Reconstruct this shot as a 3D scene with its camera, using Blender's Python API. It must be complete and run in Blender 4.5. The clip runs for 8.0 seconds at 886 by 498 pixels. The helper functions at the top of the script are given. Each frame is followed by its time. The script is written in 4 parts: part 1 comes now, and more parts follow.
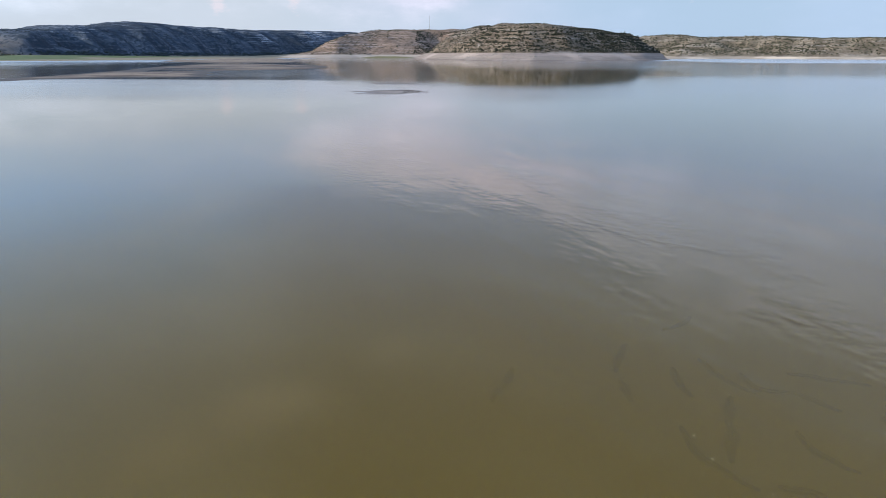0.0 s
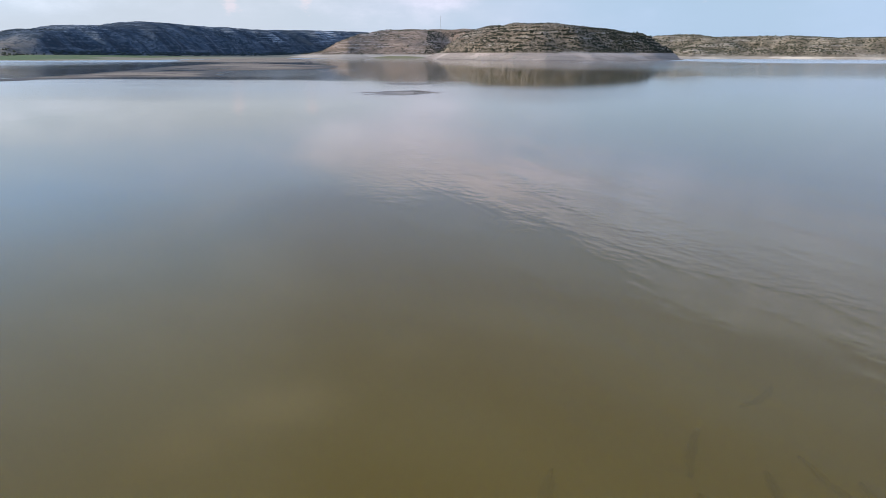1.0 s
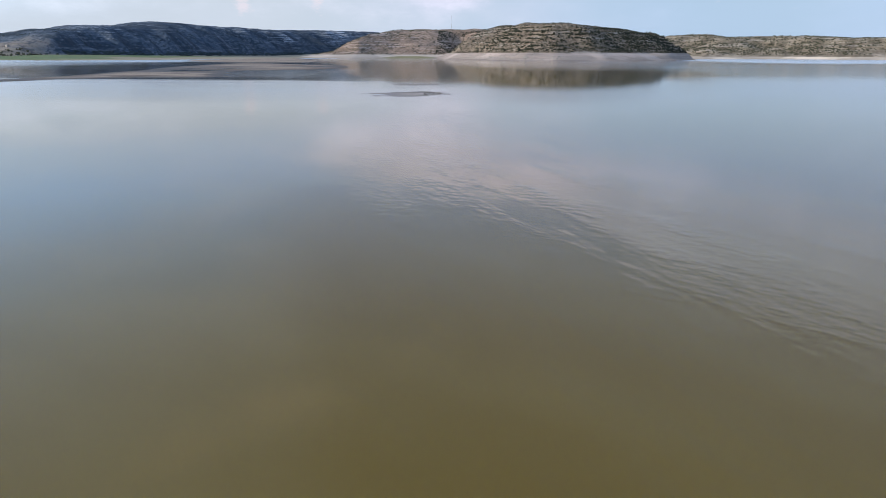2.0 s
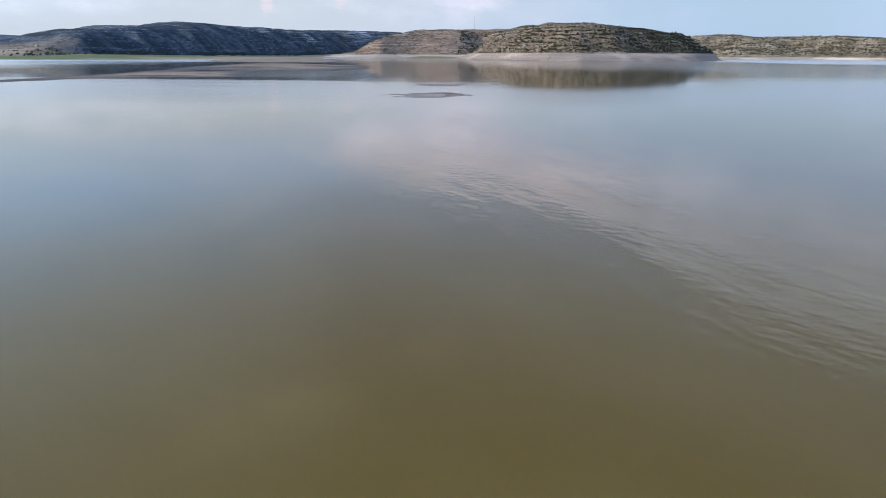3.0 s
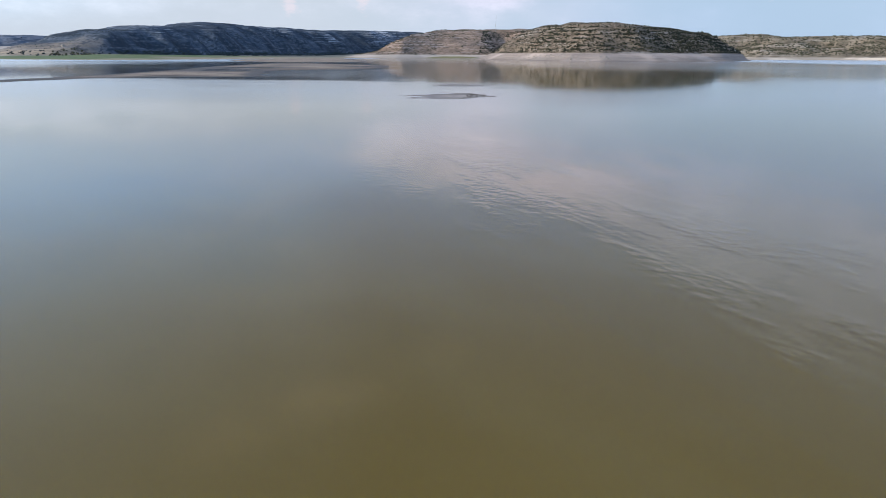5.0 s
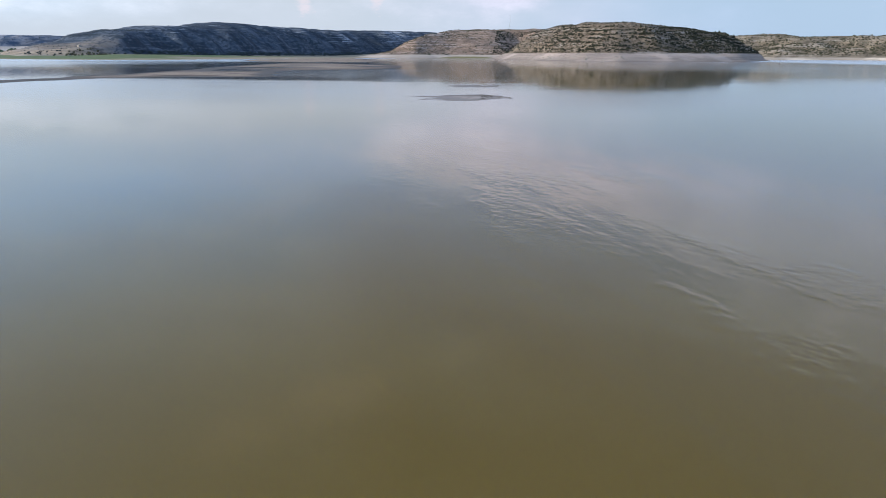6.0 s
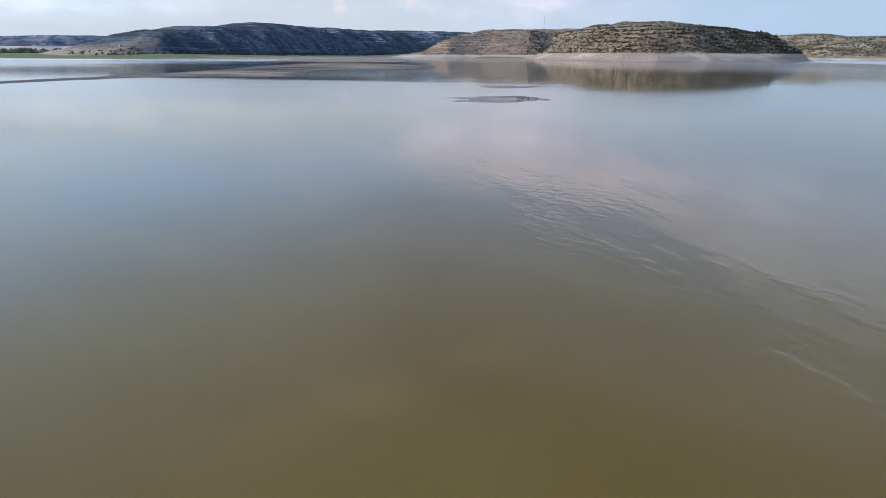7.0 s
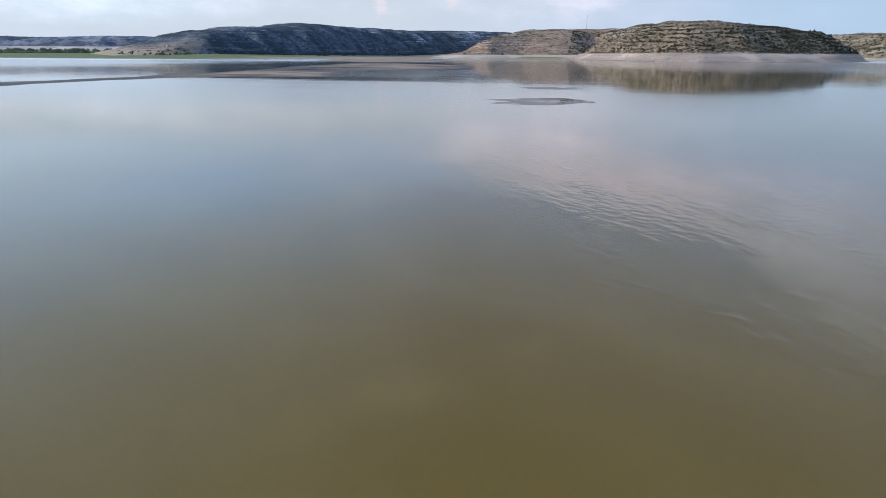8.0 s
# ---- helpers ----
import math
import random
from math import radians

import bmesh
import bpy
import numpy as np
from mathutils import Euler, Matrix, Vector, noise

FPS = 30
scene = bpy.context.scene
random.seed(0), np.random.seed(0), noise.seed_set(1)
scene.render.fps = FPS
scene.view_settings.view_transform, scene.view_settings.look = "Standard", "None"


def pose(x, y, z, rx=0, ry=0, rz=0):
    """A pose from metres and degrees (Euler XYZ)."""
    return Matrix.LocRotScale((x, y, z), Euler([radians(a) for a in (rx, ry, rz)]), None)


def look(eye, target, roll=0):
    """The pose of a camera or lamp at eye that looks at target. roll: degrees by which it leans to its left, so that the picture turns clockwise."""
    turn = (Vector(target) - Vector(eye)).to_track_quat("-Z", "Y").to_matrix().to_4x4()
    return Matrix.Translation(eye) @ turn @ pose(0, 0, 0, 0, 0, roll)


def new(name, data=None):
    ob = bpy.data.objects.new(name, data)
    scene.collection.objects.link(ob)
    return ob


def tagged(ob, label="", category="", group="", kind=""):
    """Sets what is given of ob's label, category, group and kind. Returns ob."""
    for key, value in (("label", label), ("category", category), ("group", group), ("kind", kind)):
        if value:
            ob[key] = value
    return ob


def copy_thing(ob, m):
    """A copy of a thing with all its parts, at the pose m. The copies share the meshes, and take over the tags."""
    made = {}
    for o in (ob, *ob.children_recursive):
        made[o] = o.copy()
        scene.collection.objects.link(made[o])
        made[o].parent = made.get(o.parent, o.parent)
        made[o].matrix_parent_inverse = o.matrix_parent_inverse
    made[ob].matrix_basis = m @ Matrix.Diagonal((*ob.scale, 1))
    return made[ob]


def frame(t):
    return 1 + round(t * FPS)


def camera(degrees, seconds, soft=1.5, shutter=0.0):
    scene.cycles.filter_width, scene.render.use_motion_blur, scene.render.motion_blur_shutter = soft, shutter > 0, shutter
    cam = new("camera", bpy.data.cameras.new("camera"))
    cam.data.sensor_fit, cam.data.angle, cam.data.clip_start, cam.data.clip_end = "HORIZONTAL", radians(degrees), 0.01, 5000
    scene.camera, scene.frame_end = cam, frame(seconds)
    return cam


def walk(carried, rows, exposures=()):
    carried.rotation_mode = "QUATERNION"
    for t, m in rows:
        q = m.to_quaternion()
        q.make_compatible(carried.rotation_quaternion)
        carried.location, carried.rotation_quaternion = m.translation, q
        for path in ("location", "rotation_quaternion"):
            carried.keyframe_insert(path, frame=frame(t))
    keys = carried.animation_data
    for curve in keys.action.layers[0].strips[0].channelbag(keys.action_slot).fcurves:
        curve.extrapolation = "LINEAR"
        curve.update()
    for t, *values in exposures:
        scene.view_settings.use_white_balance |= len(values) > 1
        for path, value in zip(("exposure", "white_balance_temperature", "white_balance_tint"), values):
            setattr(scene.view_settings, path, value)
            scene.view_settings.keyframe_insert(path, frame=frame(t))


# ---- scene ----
cam = camera(71.0, 8.0, soft=0.8)
PATH = [  # seconds, eye, yaw to the left, pitch, roll
    (0, (0.00, -0.00, 12.44), -0.00, -17.36, 0.07),
    (0.3, (-0.08, 2.20, 12.45), 0.34, -17.37, 0.08),
    (0.6, (-0.17, 4.12, 12.45), 0.66, -17.37, 0.08),
    (0.9, (-0.25, 6.00, 12.42), 0.90, -17.37, 0.09),
    (1.5, (-0.32, 9.96, 12.39), 1.22, -17.37, 0.1),
    (3, (-0.74, 20.49, 12.28), 3.83, -17.36, 0.19),
    (3.5, (-0.88, 23.87, 12.15), 4.49, -17.36, 0.23),
    (4, (-1.07, 27.18, 11.96), 4.91, -17.36, 0.20),
    (4.5, (-1.41, 30.61, 11.79), 5.35, -17.35, 0.20),
    (6, (-2.70, 42.28, 11.55), 6.88, -17.34, 0.20),
    (6.5, (-3.34, 46.05, 11.50), 8.18, -17.34, 0.24),
    (7, (-4.00, 49.79, 11.44), 9.78, -17.35, 0.26),
    (7.5, (-4.61, 53.57, 11.39), 11.45, -17.35, 0.27),
    (8, (-5.29, 57.39, 11.36), 13.31, -17.35, 0.27),
]


def aim(eye, yaw, pitch, roll):
    w, p = radians(yaw), radians(pitch)
    ahead = Vector((-math.sin(w) * math.cos(p), math.cos(w) * math.cos(p), math.sin(p)))
    return look(eye, Vector(eye) + ahead * 10, roll)


walk(cam, [(t, aim(eye, w, p, r)) for t, eye, w, p, r in PATH])

# ---- light: low evening sun from the left, thin broken cloud ----
SUN_ELEVATION, SUN_FROM = 14.5, (-0.94, -0.34)
scene.view_settings.exposure = 0.0
sun_data = bpy.data.lights.new("sun", "SUN")
sun_data.energy, sun_data.angle, sun_data.color = 5.0, radians(0.6), (1.0, 0.88, 0.74)
sun = new("sun", sun_data)
sun_way = Vector((SUN_FROM[0], SUN_FROM[1], math.tan(radians(SUN_ELEVATION))))
sun.matrix_world = look(sun_way.normalized() * 100, (0, 0, 0))


class Nodes:
    """A short way to write node trees."""

    def __init__(self, tree):
        self.tree = tree
        tree.nodes.clear()

    def add(self, kind, inputs=None, operation="", use_clamp=False, interpolation_type="", vector_type=""):
        node = self.tree.nodes.new("ShaderNode" + kind)
        if operation:
            node.operation, node.use_clamp = operation, use_clamp
        if interpolation_type:
            node.interpolation_type = interpolation_type
        if vector_type:
            node.vector_type = vector_type
        for key, value in (inputs or {}).items():
            if isinstance(value, bpy.types.NodeSocket):
                self.tree.links.new(value, node.inputs[key])
            else:
                node.inputs[key].default_value = value
        return node

    def math(self, operation, a, b=0.0, clamp=False):
        return self.add("Math", {0: a, 1: b}, operation=operation, use_clamp=clamp).outputs[0]

    def noise(self, vector, scale, detail=4.0, rough=0.55):
        return self.add("TexNoise", {"Vector": vector, "Scale": scale, "Detail": detail, "Roughness": rough}).outputs["Fac"]

    def range(self, value, low, high, to_low=0.0, to_high=1.0):
        return self.add("MapRange", {0: value, 1: low, 2: high, 3: to_low, 4: to_high}, interpolation_type="SMOOTHSTEP").outputs[0]

    def mix(self, factor, a, b):
        node = self.tree.nodes.new("ShaderNodeMix")
        node.data_type = "RGBA"
        for i, value in ((0, factor), (6, a), (7, b)):
            if isinstance(value, bpy.types.NodeSocket):
                self.tree.links.new(value, node.inputs[i])
            else:
                node.inputs[i].default_value = value if i == 0 else (*value, 1.0)
        return node.outputs[2]


def build_sky():
    world = bpy.data.worlds.new("sky")
    scene.world = world
    world.use_nodes = True
    n = Nodes(world.node_tree)
    sky = n.add("TexSky")
    sky.sky_type, sky.sun_disc = "NISHITA", False
    sky.sun_elevation, sky.sun_rotation = radians(SUN_ELEVATION), math.atan2(SUN_FROM[0], SUN_FROM[1])
    sky.air_density, sky.dust_density, sky.ozone_density = 1.0, 1.2, 2.0
    way = n.add("TexCoord").outputs["Generated"]
    part = n.add("SeparateXYZ", {0: way})
    x, y, z = part.outputs
    bearing = n.math("ARCTAN2", x, y)
    height = n.math("ARCSINE", z)
    # flat-bottomed evening cloud, drawn out along the horizon
    place = n.add("CombineXYZ", {0: bearing, 1: n.math("MULTIPLY", height, 2.2), 2: 0.3}).outputs[0]
    coarse = n.noise(place, 3.2, 5.0, 0.55)
    fine = n.noise(place, 11.0, 5.0, 0.6)

    def bank(b, h, wide, tall):
        db = n.math("DIVIDE", n.math("SUBTRACT", bearing, radians(b)), radians(wide))
        dh = n.math("DIVIDE", n.math("SUBTRACT", height, radians(h)), radians(tall))
        far = n.math("ADD", n.math("MULTIPLY", db, db), n.math("MULTIPLY", dh, dh))
        return n.math("EXPONENT", n.math("MULTIPLY", far, -1.0))

    rough = n.math("MULTIPLY", n.math("SUBTRACT", n.math("ADD", n.math("MULTIPLY", coarse, 0.6), n.math("MULTIPLY", fine, 0.4)), 0.5), 1.6)
    cloud = 0.0
    for b, h, wide, tall, much in CLOUDS:
        cloud = n.math("ADD", cloud, n.math("MULTIPLY", bank(b, h, wide, tall), much))
    cover = n.range(n.math("ADD", cloud, n.math("MULTIPLY", rough, 0.9)), 0.12, 0.95)
    # the bank's upper edge climbs towards the east, with clearer sky above it
    top = n.math("ADD", n.range(bearing, radians(-4), radians(13), radians(11.3), radians(13.9)), n.range(bearing, radians(8), radians(25), 0.0, radians(8.2)))
    top = n.math("ADD", top, n.math("MULTIPLY", rough, radians(2.0)))
    over = n.range(n.math("SUBTRACT", height, top), radians(-1.2), radians(1.2))
    over = n.math("MULTIPLY", over, n.math("MULTIPLY", n.range(bearing, radians(-22), radians(-10)), n.range(bearing, radians(60), radians(100), 1.0, 0.0)))
    cover = n.math("MULTIPLY", cover, n.math("SUBTRACT", 1.0, n.math("MULTIPLY", over, 0.80)))
    puffs = 0.0
    for b, h, wide, tall, much in PUFFS:
        puffs = n.math("ADD", puffs, n.math("MULTIPLY", bank(b, h, wide, tall), much))
    puff = n.range(n.math("ADD", puffs, n.math("MULTIPLY", rough, 0.9)), 0.2, 1.3)
    veil = n.math("MULTIPLY", n.range(n.math("ADD", coarse, n.math("MULTIPLY", height, 0.5)), 0.35, 0.8, 0.0, 0.35), n.math("SUBTRACT", 1.0, n.math("MULTIPLY", over, 0.6)))
    cover = n.math("MAXIMUM", cover, veil)
    cover = n.math("MULTIPLY", cover, n.range(height, -0.02, 0.03))
    west = n.range(bearing, -0.75, 0.2, 1.0, 0.0)
    rosy = n.mix(n.range(fine, 0.35, 0.7), (6.2, 6.0, 7.5), (7.5, 7.1, 8.6))
    pearl = n.mix(n.range(fine, 0.35, 0.7), (5.1, 6.2, 7.5), (6.3, 7.1, 8.3))
    cool = n.mix(n.range(fine, 0.35, 0.7), (4.4, 5.5, 7.9), (5.6, 6.5, 8.9))
    lit = n.mix(n.range(bearing, 0.02, 0.35), n.mix(west, rosy, pearl), cool)
    low = n.mix(n.range(bearing, -0.35, 0.32, 1.0, 0.0), (3.4, 4.6, 6.2), (4.65, 5.25, 6.15))
    low = n.mix(n.range(height, 0.075, 0.2), low, n.mix(west, (3.4, 4.9, 7.8), (4.0, 6.8, 11.2)))
    sunward = n.math("MULTIPLY", n.range(bearing, -1.05, -0.4, 1.0, 0.0), n.range(height, 0.075, 0.13))
    low = n.mix(sunward, low, n.mix(n.range(height, 0.13, 0.25), (5.9, 8.2, 11.0), (5.6, 9.2, 14.4)))
    low = n.mix(over, low, (2.9, 4.4, 7.5))
    haze = n.range(height, 0.0, 0.5, 0.95, 0.5)
    clear = n.mix(haze, sky.outputs[0], low)
    total = n.mix(puff, n.mix(cover, clear, lit), (7.2, 7.3, 7.9))
    # small heaped clouds just over the hills
    balls = 0.0
    for b, h, wide, tall, much in BALLS:
        balls = n.math("ADD", balls, n.math("MULTIPLY", bank(b, h, wide, tall), much))
    grain = n.math("ADD", n.math("MULTIPLY", n.noise(place, 26.0, 4.0, 0.6), 0.55), n.math("MULTIPLY", n.noise(place, 75.0, 3.0, 0.6), 0.45))
    ball = n.range(n.math("ADD", balls, n.math("MULTIPLY", n.math("SUBTRACT", grain, 0.5), 2.6)), 0.3, 1.0, 0.0, 0.7)
    total = n.mix(ball, total, (6.3, 5.85, 6.5))
    back = n.add("Background", {"Color": total, "Strength": 0.135})
    n.add("OutputWorld", {"Surface": back.outputs[0]})


CLOUDS = [  # bearing, height, half width and half height in degrees, thickness
    (-6, 8.5, 9, 3.0, 0.85), (2, 12.5, 13, 3.0, 0.55), (14, 12.5, 11, 4.0, 0.75), (27, 15.5, 12, 5.5, 0.85), (42, 20, 14, 8, 0.5),
    (-40, 4.2, 13, 2.6, 0.7), (15, 24, 25, 8, 0.22), (-1, 4.6, 3, 0.8, 0.3), (-60, 20, 30, 12, 0.25), (-34, 30, 14, 9, 0.2), (-9, 4.8, 17, 3.6, 0.38)]
BALLS = [(-18.8, 4.2, 0.8, 1.1, 1.0), (-12.6, 4.3, 0.75, 0.95, 0.9), (-2.6, 5.0, 0.8, 0.4, 0.55)]
PUFFS = [(-27, 32.8, 9, 2.4, 0.64), (-17, 30.0, 9, 2.2, 0.64), (-6, 26.4, 8, 1.8, 0.58)]
build_sky()

# ---- materials ----


def material(name):
    m = bpy.data.materials.new(name)
    m.use_nodes = True
    return m, Nodes(m.node_tree)


def surface(n, colour, rough=0.9, bump=None, strength=0.5, distance=1.0, gloss=0.3):
    inputs = {"Base Color": colour, "Roughness": rough, "Specular IOR Level": gloss}
    if bump is not None:
        inputs["Normal"] = n.add("Bump", {"Height": bump, "Strength": strength, "Distance": distance}).outputs[0]
    b = n.add("BsdfPrincipled", inputs)
    n.add("OutputMaterial", {"Surface": b.outputs[0]})


def hill_material(name, grass, dry, rock, bank, bank_top, strata=0.5, scale=1.0, ribs=None, rib_wide=42, toe=None, bare=1.35, scrub=None, crags=0.0, crag_spots=()):
    """Dry grass and scrub over limestone ledges, with the bare bank of a drawn-down lake below."""
    m, n = material(name)
    p = n.add("NewGeometry").outputs["Position"]
    z = n.add("SeparateXYZ", {0: p}).outputs[2]
    broad = n.noise(p, 0.008 * scale, 4.0)
    middle = n.noise(p, 0.045 * scale, 5.0, 0.65)
    fine = n.noise(p, 0.22 * scale, 4.0, 0.7)
    long = n.add("Mapping", {"Vector": p, "Scale": (0.006, 0.006, 0.16)}).outputs[0]
    layer = n.noise(long, 1.0, 4.0, 0.6)
    soil = n.mix(n.range(middle, 0.38, 0.62), grass, dry)
    soil = n.mix(n.range(broad, 0.4, 0.65, 0.0, 0.6), soil, tuple(0.75 * c for c in grass))
    if ribs is not None:  # scrub in the gullies, bare ribs between, with the relief's shade painted in
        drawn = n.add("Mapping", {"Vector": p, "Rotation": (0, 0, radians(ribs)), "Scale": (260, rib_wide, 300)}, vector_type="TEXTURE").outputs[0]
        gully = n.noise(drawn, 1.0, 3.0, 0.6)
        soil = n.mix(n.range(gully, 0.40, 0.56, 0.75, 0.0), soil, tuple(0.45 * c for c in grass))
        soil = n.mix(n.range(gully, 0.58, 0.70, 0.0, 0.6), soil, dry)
    open_ground = 1.0
    if toe is not None:  # the hill's low, sunlit end: its lit tan is put into the soil colour
        x, y = n.add("SeparateXYZ", {0: p}).outputs[:2]
        along = n.math("ADD", n.math("MULTIPLY", n.math("ADD", x, 1242.0), 0.377), n.math("MULTIPLY", n.math("SUBTRACT", y, 1876.0), 0.926))
        along = n.math("ADD", along, n.math("MULTIPLY", n.math("SUBTRACT", broad, 0.5), 300.0))
        open_ground = n.range(along, -230.0, -20.0, 0.2, 1.0)
        soil = n.mix(n.range(along, -230.0, -20.0, 1.0, 0.0), soil, n.mix(n.range(middle, 0.35, 0.6), toe, tuple(0.7 * c for c in toe)))
    ledge = n.math("MULTIPLY", n.range(n.math("ADD", layer, n.math("MULTIPLY", n.math("SUBTRACT", fine, 0.5), 0.5)), 0.52, 0.64), strata)
    stony = n.math("MAXIMUM", ledge, n.range(fine, 0.60, 0.72, 0.0, 0.7))
    ground = n.mix(stony, soil, rock)
    ground = n.mix(n.range(middle, 0.56, 0.7, 0.0, 0.55), ground, tuple(0.35 * c for c in grass))
    if crags:  # pale broken rock bands under the crest
        band = n.noise(n.add("Mapping", {"Vector": p, "Scale": (0.012, 0.012, 0.26)}).outputs[0], 1.0, 4.0, 0.65)
        where = n.math("MULTIPLY", n.range(n.noise(p, 0.0045, 2.0), 0.44, 0.58), n.range(z, 45.0, 85.0, 0.15, 1.0))
        for cx, cy, wide in crag_spots:  # the cliffs that stand out
            px, py = n.add("SeparateXYZ", {0: p}).outputs[:2]
            dx, dy = n.math("DIVIDE", n.math("SUBTRACT", px, cx), wide), n.math("DIVIDE", n.math("SUBTRACT", py, cy), wide * 3)
            near = n.math("EXPONENT", n.math("MULTIPLY", n.math("ADD", n.math("MULTIPLY", dx, dx), n.math("MULTIPLY", dy, dy)), -1.0))
            band = n.math("ADD", band, n.math("MULTIPLY", near, 0.08))
            where = n.math("MAXIMUM", where, n.math("MULTIPLY", near, n.range(z, 50.0, 75.0, 0.0, 2.0)))
        crag = n.math("MULTIPLY", n.range(n.math("ADD", band, n.math("MULTIPLY", n.math("SUBTRACT", fine, 0.5), 0.35)), 0.54, 0.62), n.math("MULTIPLY", where, crags))
        ground = n.mix(n.math("MINIMUM", crag, 1.0), ground, tuple(min(1, 1.5 * c) for c in rock))
    if scrub is not None:  # low scrub in patches too small to stand out as bushes
        speck = n.math("ADD", n.math("MULTIPLY", n.noise(p, 0.13 * scale, 3.0, 0.6), 0.75), n.math("MULTIPLY", n.noise(p, 0.02 * scale, 3.0), 0.35))
        ground = n.mix(n.math("MULTIPLY", n.range(speck, 0.565, 0.64, 0.0, 0.85), open_ground), ground, scrub)
    edge = n.math("ADD", z, n.math("MULTIPLY", n.math("SUBTRACT", middle, 0.5), 7.0))
    beach = n.mix(n.range(n.noise(n.add("Mapping", {"Vector": p, "Scale": (0.01, 0.01, 0.6)}).outputs[0], 1.0, 3.0), 0.4, 0.62), bank, tuple(0.78 * c for c in bank))
    beach = n.mix(n.range(fine, 0.5, 0.75, 0.0, 0.5), beach, tuple(min(1, 1.2 * c) for c in bank))
    beach = n.mix(n.range(broad, 0.5, 0.62, 0.0, 0.8), beach, tuple(min(1, bare * c) for c in bank))
    colour = n.mix(n.range(edge, bank_top - 1.5, bank_top + 1.5), beach, ground)
    wet = n.math("MULTIPLY", n.range(z, 0.3, 1.6, 0.55, 1.0), n.range(edge, 3.0, 11.0, 0.78, 1.0))
    colour = n.mix(wet, tuple(0.45 * c for c in bank), colour)
    surface(n, colour, 0.95, n.math("ADD", n.math("MULTIPLY", fine, 1.0), n.math("MULTIPLY", layer, 1.6)), 0.8, 1.6, 0.1)
    return m


def plain_material():
    m, n = material("lake_plain")
    p = n.add("NewGeometry").outputs["Position"]
    part = n.add("SeparateXYZ", {0: p})
    x, y, z = part.outputs
    broad = n.noise(n.add("Mapping", {"Vector": p, "Scale": (0.004, 0.008, 0.02)}).outputs[0], 1.0, 4.0)
    fine = n.noise(p, 0.05, 5.0, 0.65)
    mud = n.mix(n.range(fine, 0.35, 0.65), (0.25, 0.21, 0.155), (0.33, 0.285, 0.215))
    meadow = n.mix(n.range(fine, 0.35, 0.65), (0.105, 0.150, 0.072), (0.155, 0.185, 0.10))
    west = n.range(n.math("ADD", x, n.math("MULTIPLY", n.math("SUBTRACT", broad, 0.5), 500.0)), -900.0, -770.0, 1.0, 0.0)
    low = n.range(n.math("ADD", z, n.math("MULTIPLY", n.math("SUBTRACT", broad, 0.5), 2.0)), 0.5, 1.1)
    high = n.range(z, 9.0, 12.0, 1.0, 0.0)
    nook = n.math("MULTIPLY", n.range(n.math("ABSOLUTE", n.math("ADD", x, 212.0)), 75.0, 110.0, 1.0, 0.0), n.range(z, 1.2, 2.2))
    green = n.math("MAXIMUM", n.math("MULTIPLY", n.math("MULTIPLY", west, low), high), nook)
    colour = n.mix(green, mud, n.mix(nook, meadow, (0.20, 0.185, 0.085)))
    surface(n, colour, 0.95, fine, 0.4, 0.5, 0.1)
    return m


def mud_material(name, dark, light, dry_from=0.02):
    m, n = material(name)
    p = n.add("NewGeometry").outputs["Position"]
    z = n.add("SeparateXYZ", {0: p}).outputs[2]
    fine = n.noise(p, 0.5, 6.0, 0.65)
    broad = n.noise(n.add("Mapping", {"Vector": p, "Scale": (0.018, 0.09, 0.06)}).outputs[0], 1.0, 4.0)
    dry = n.range(n.math("ADD", z, n.math("MULTIPLY", n.math("SUBTRACT", broad, 0.5), 0.15)), dry_from, dry_from + 0.16)
    colour = n.mix(dry, dark, light)
    colour = n.mix(n.range(fine, 0.45, 0.7, 0.0, 0.45), colour, tuple(0.6 * c for c in dark))
    colour = n.mix(n.range(broad, 0.52, 0.62, 0.0, 0.75), colour, tuple(0.6 * c for c in dark))
    surface(n, colour, n.range(dry, 0.0, 1.0, 0.6, 0.95), fine, 0.8, 0.15, 0.15)
    return m


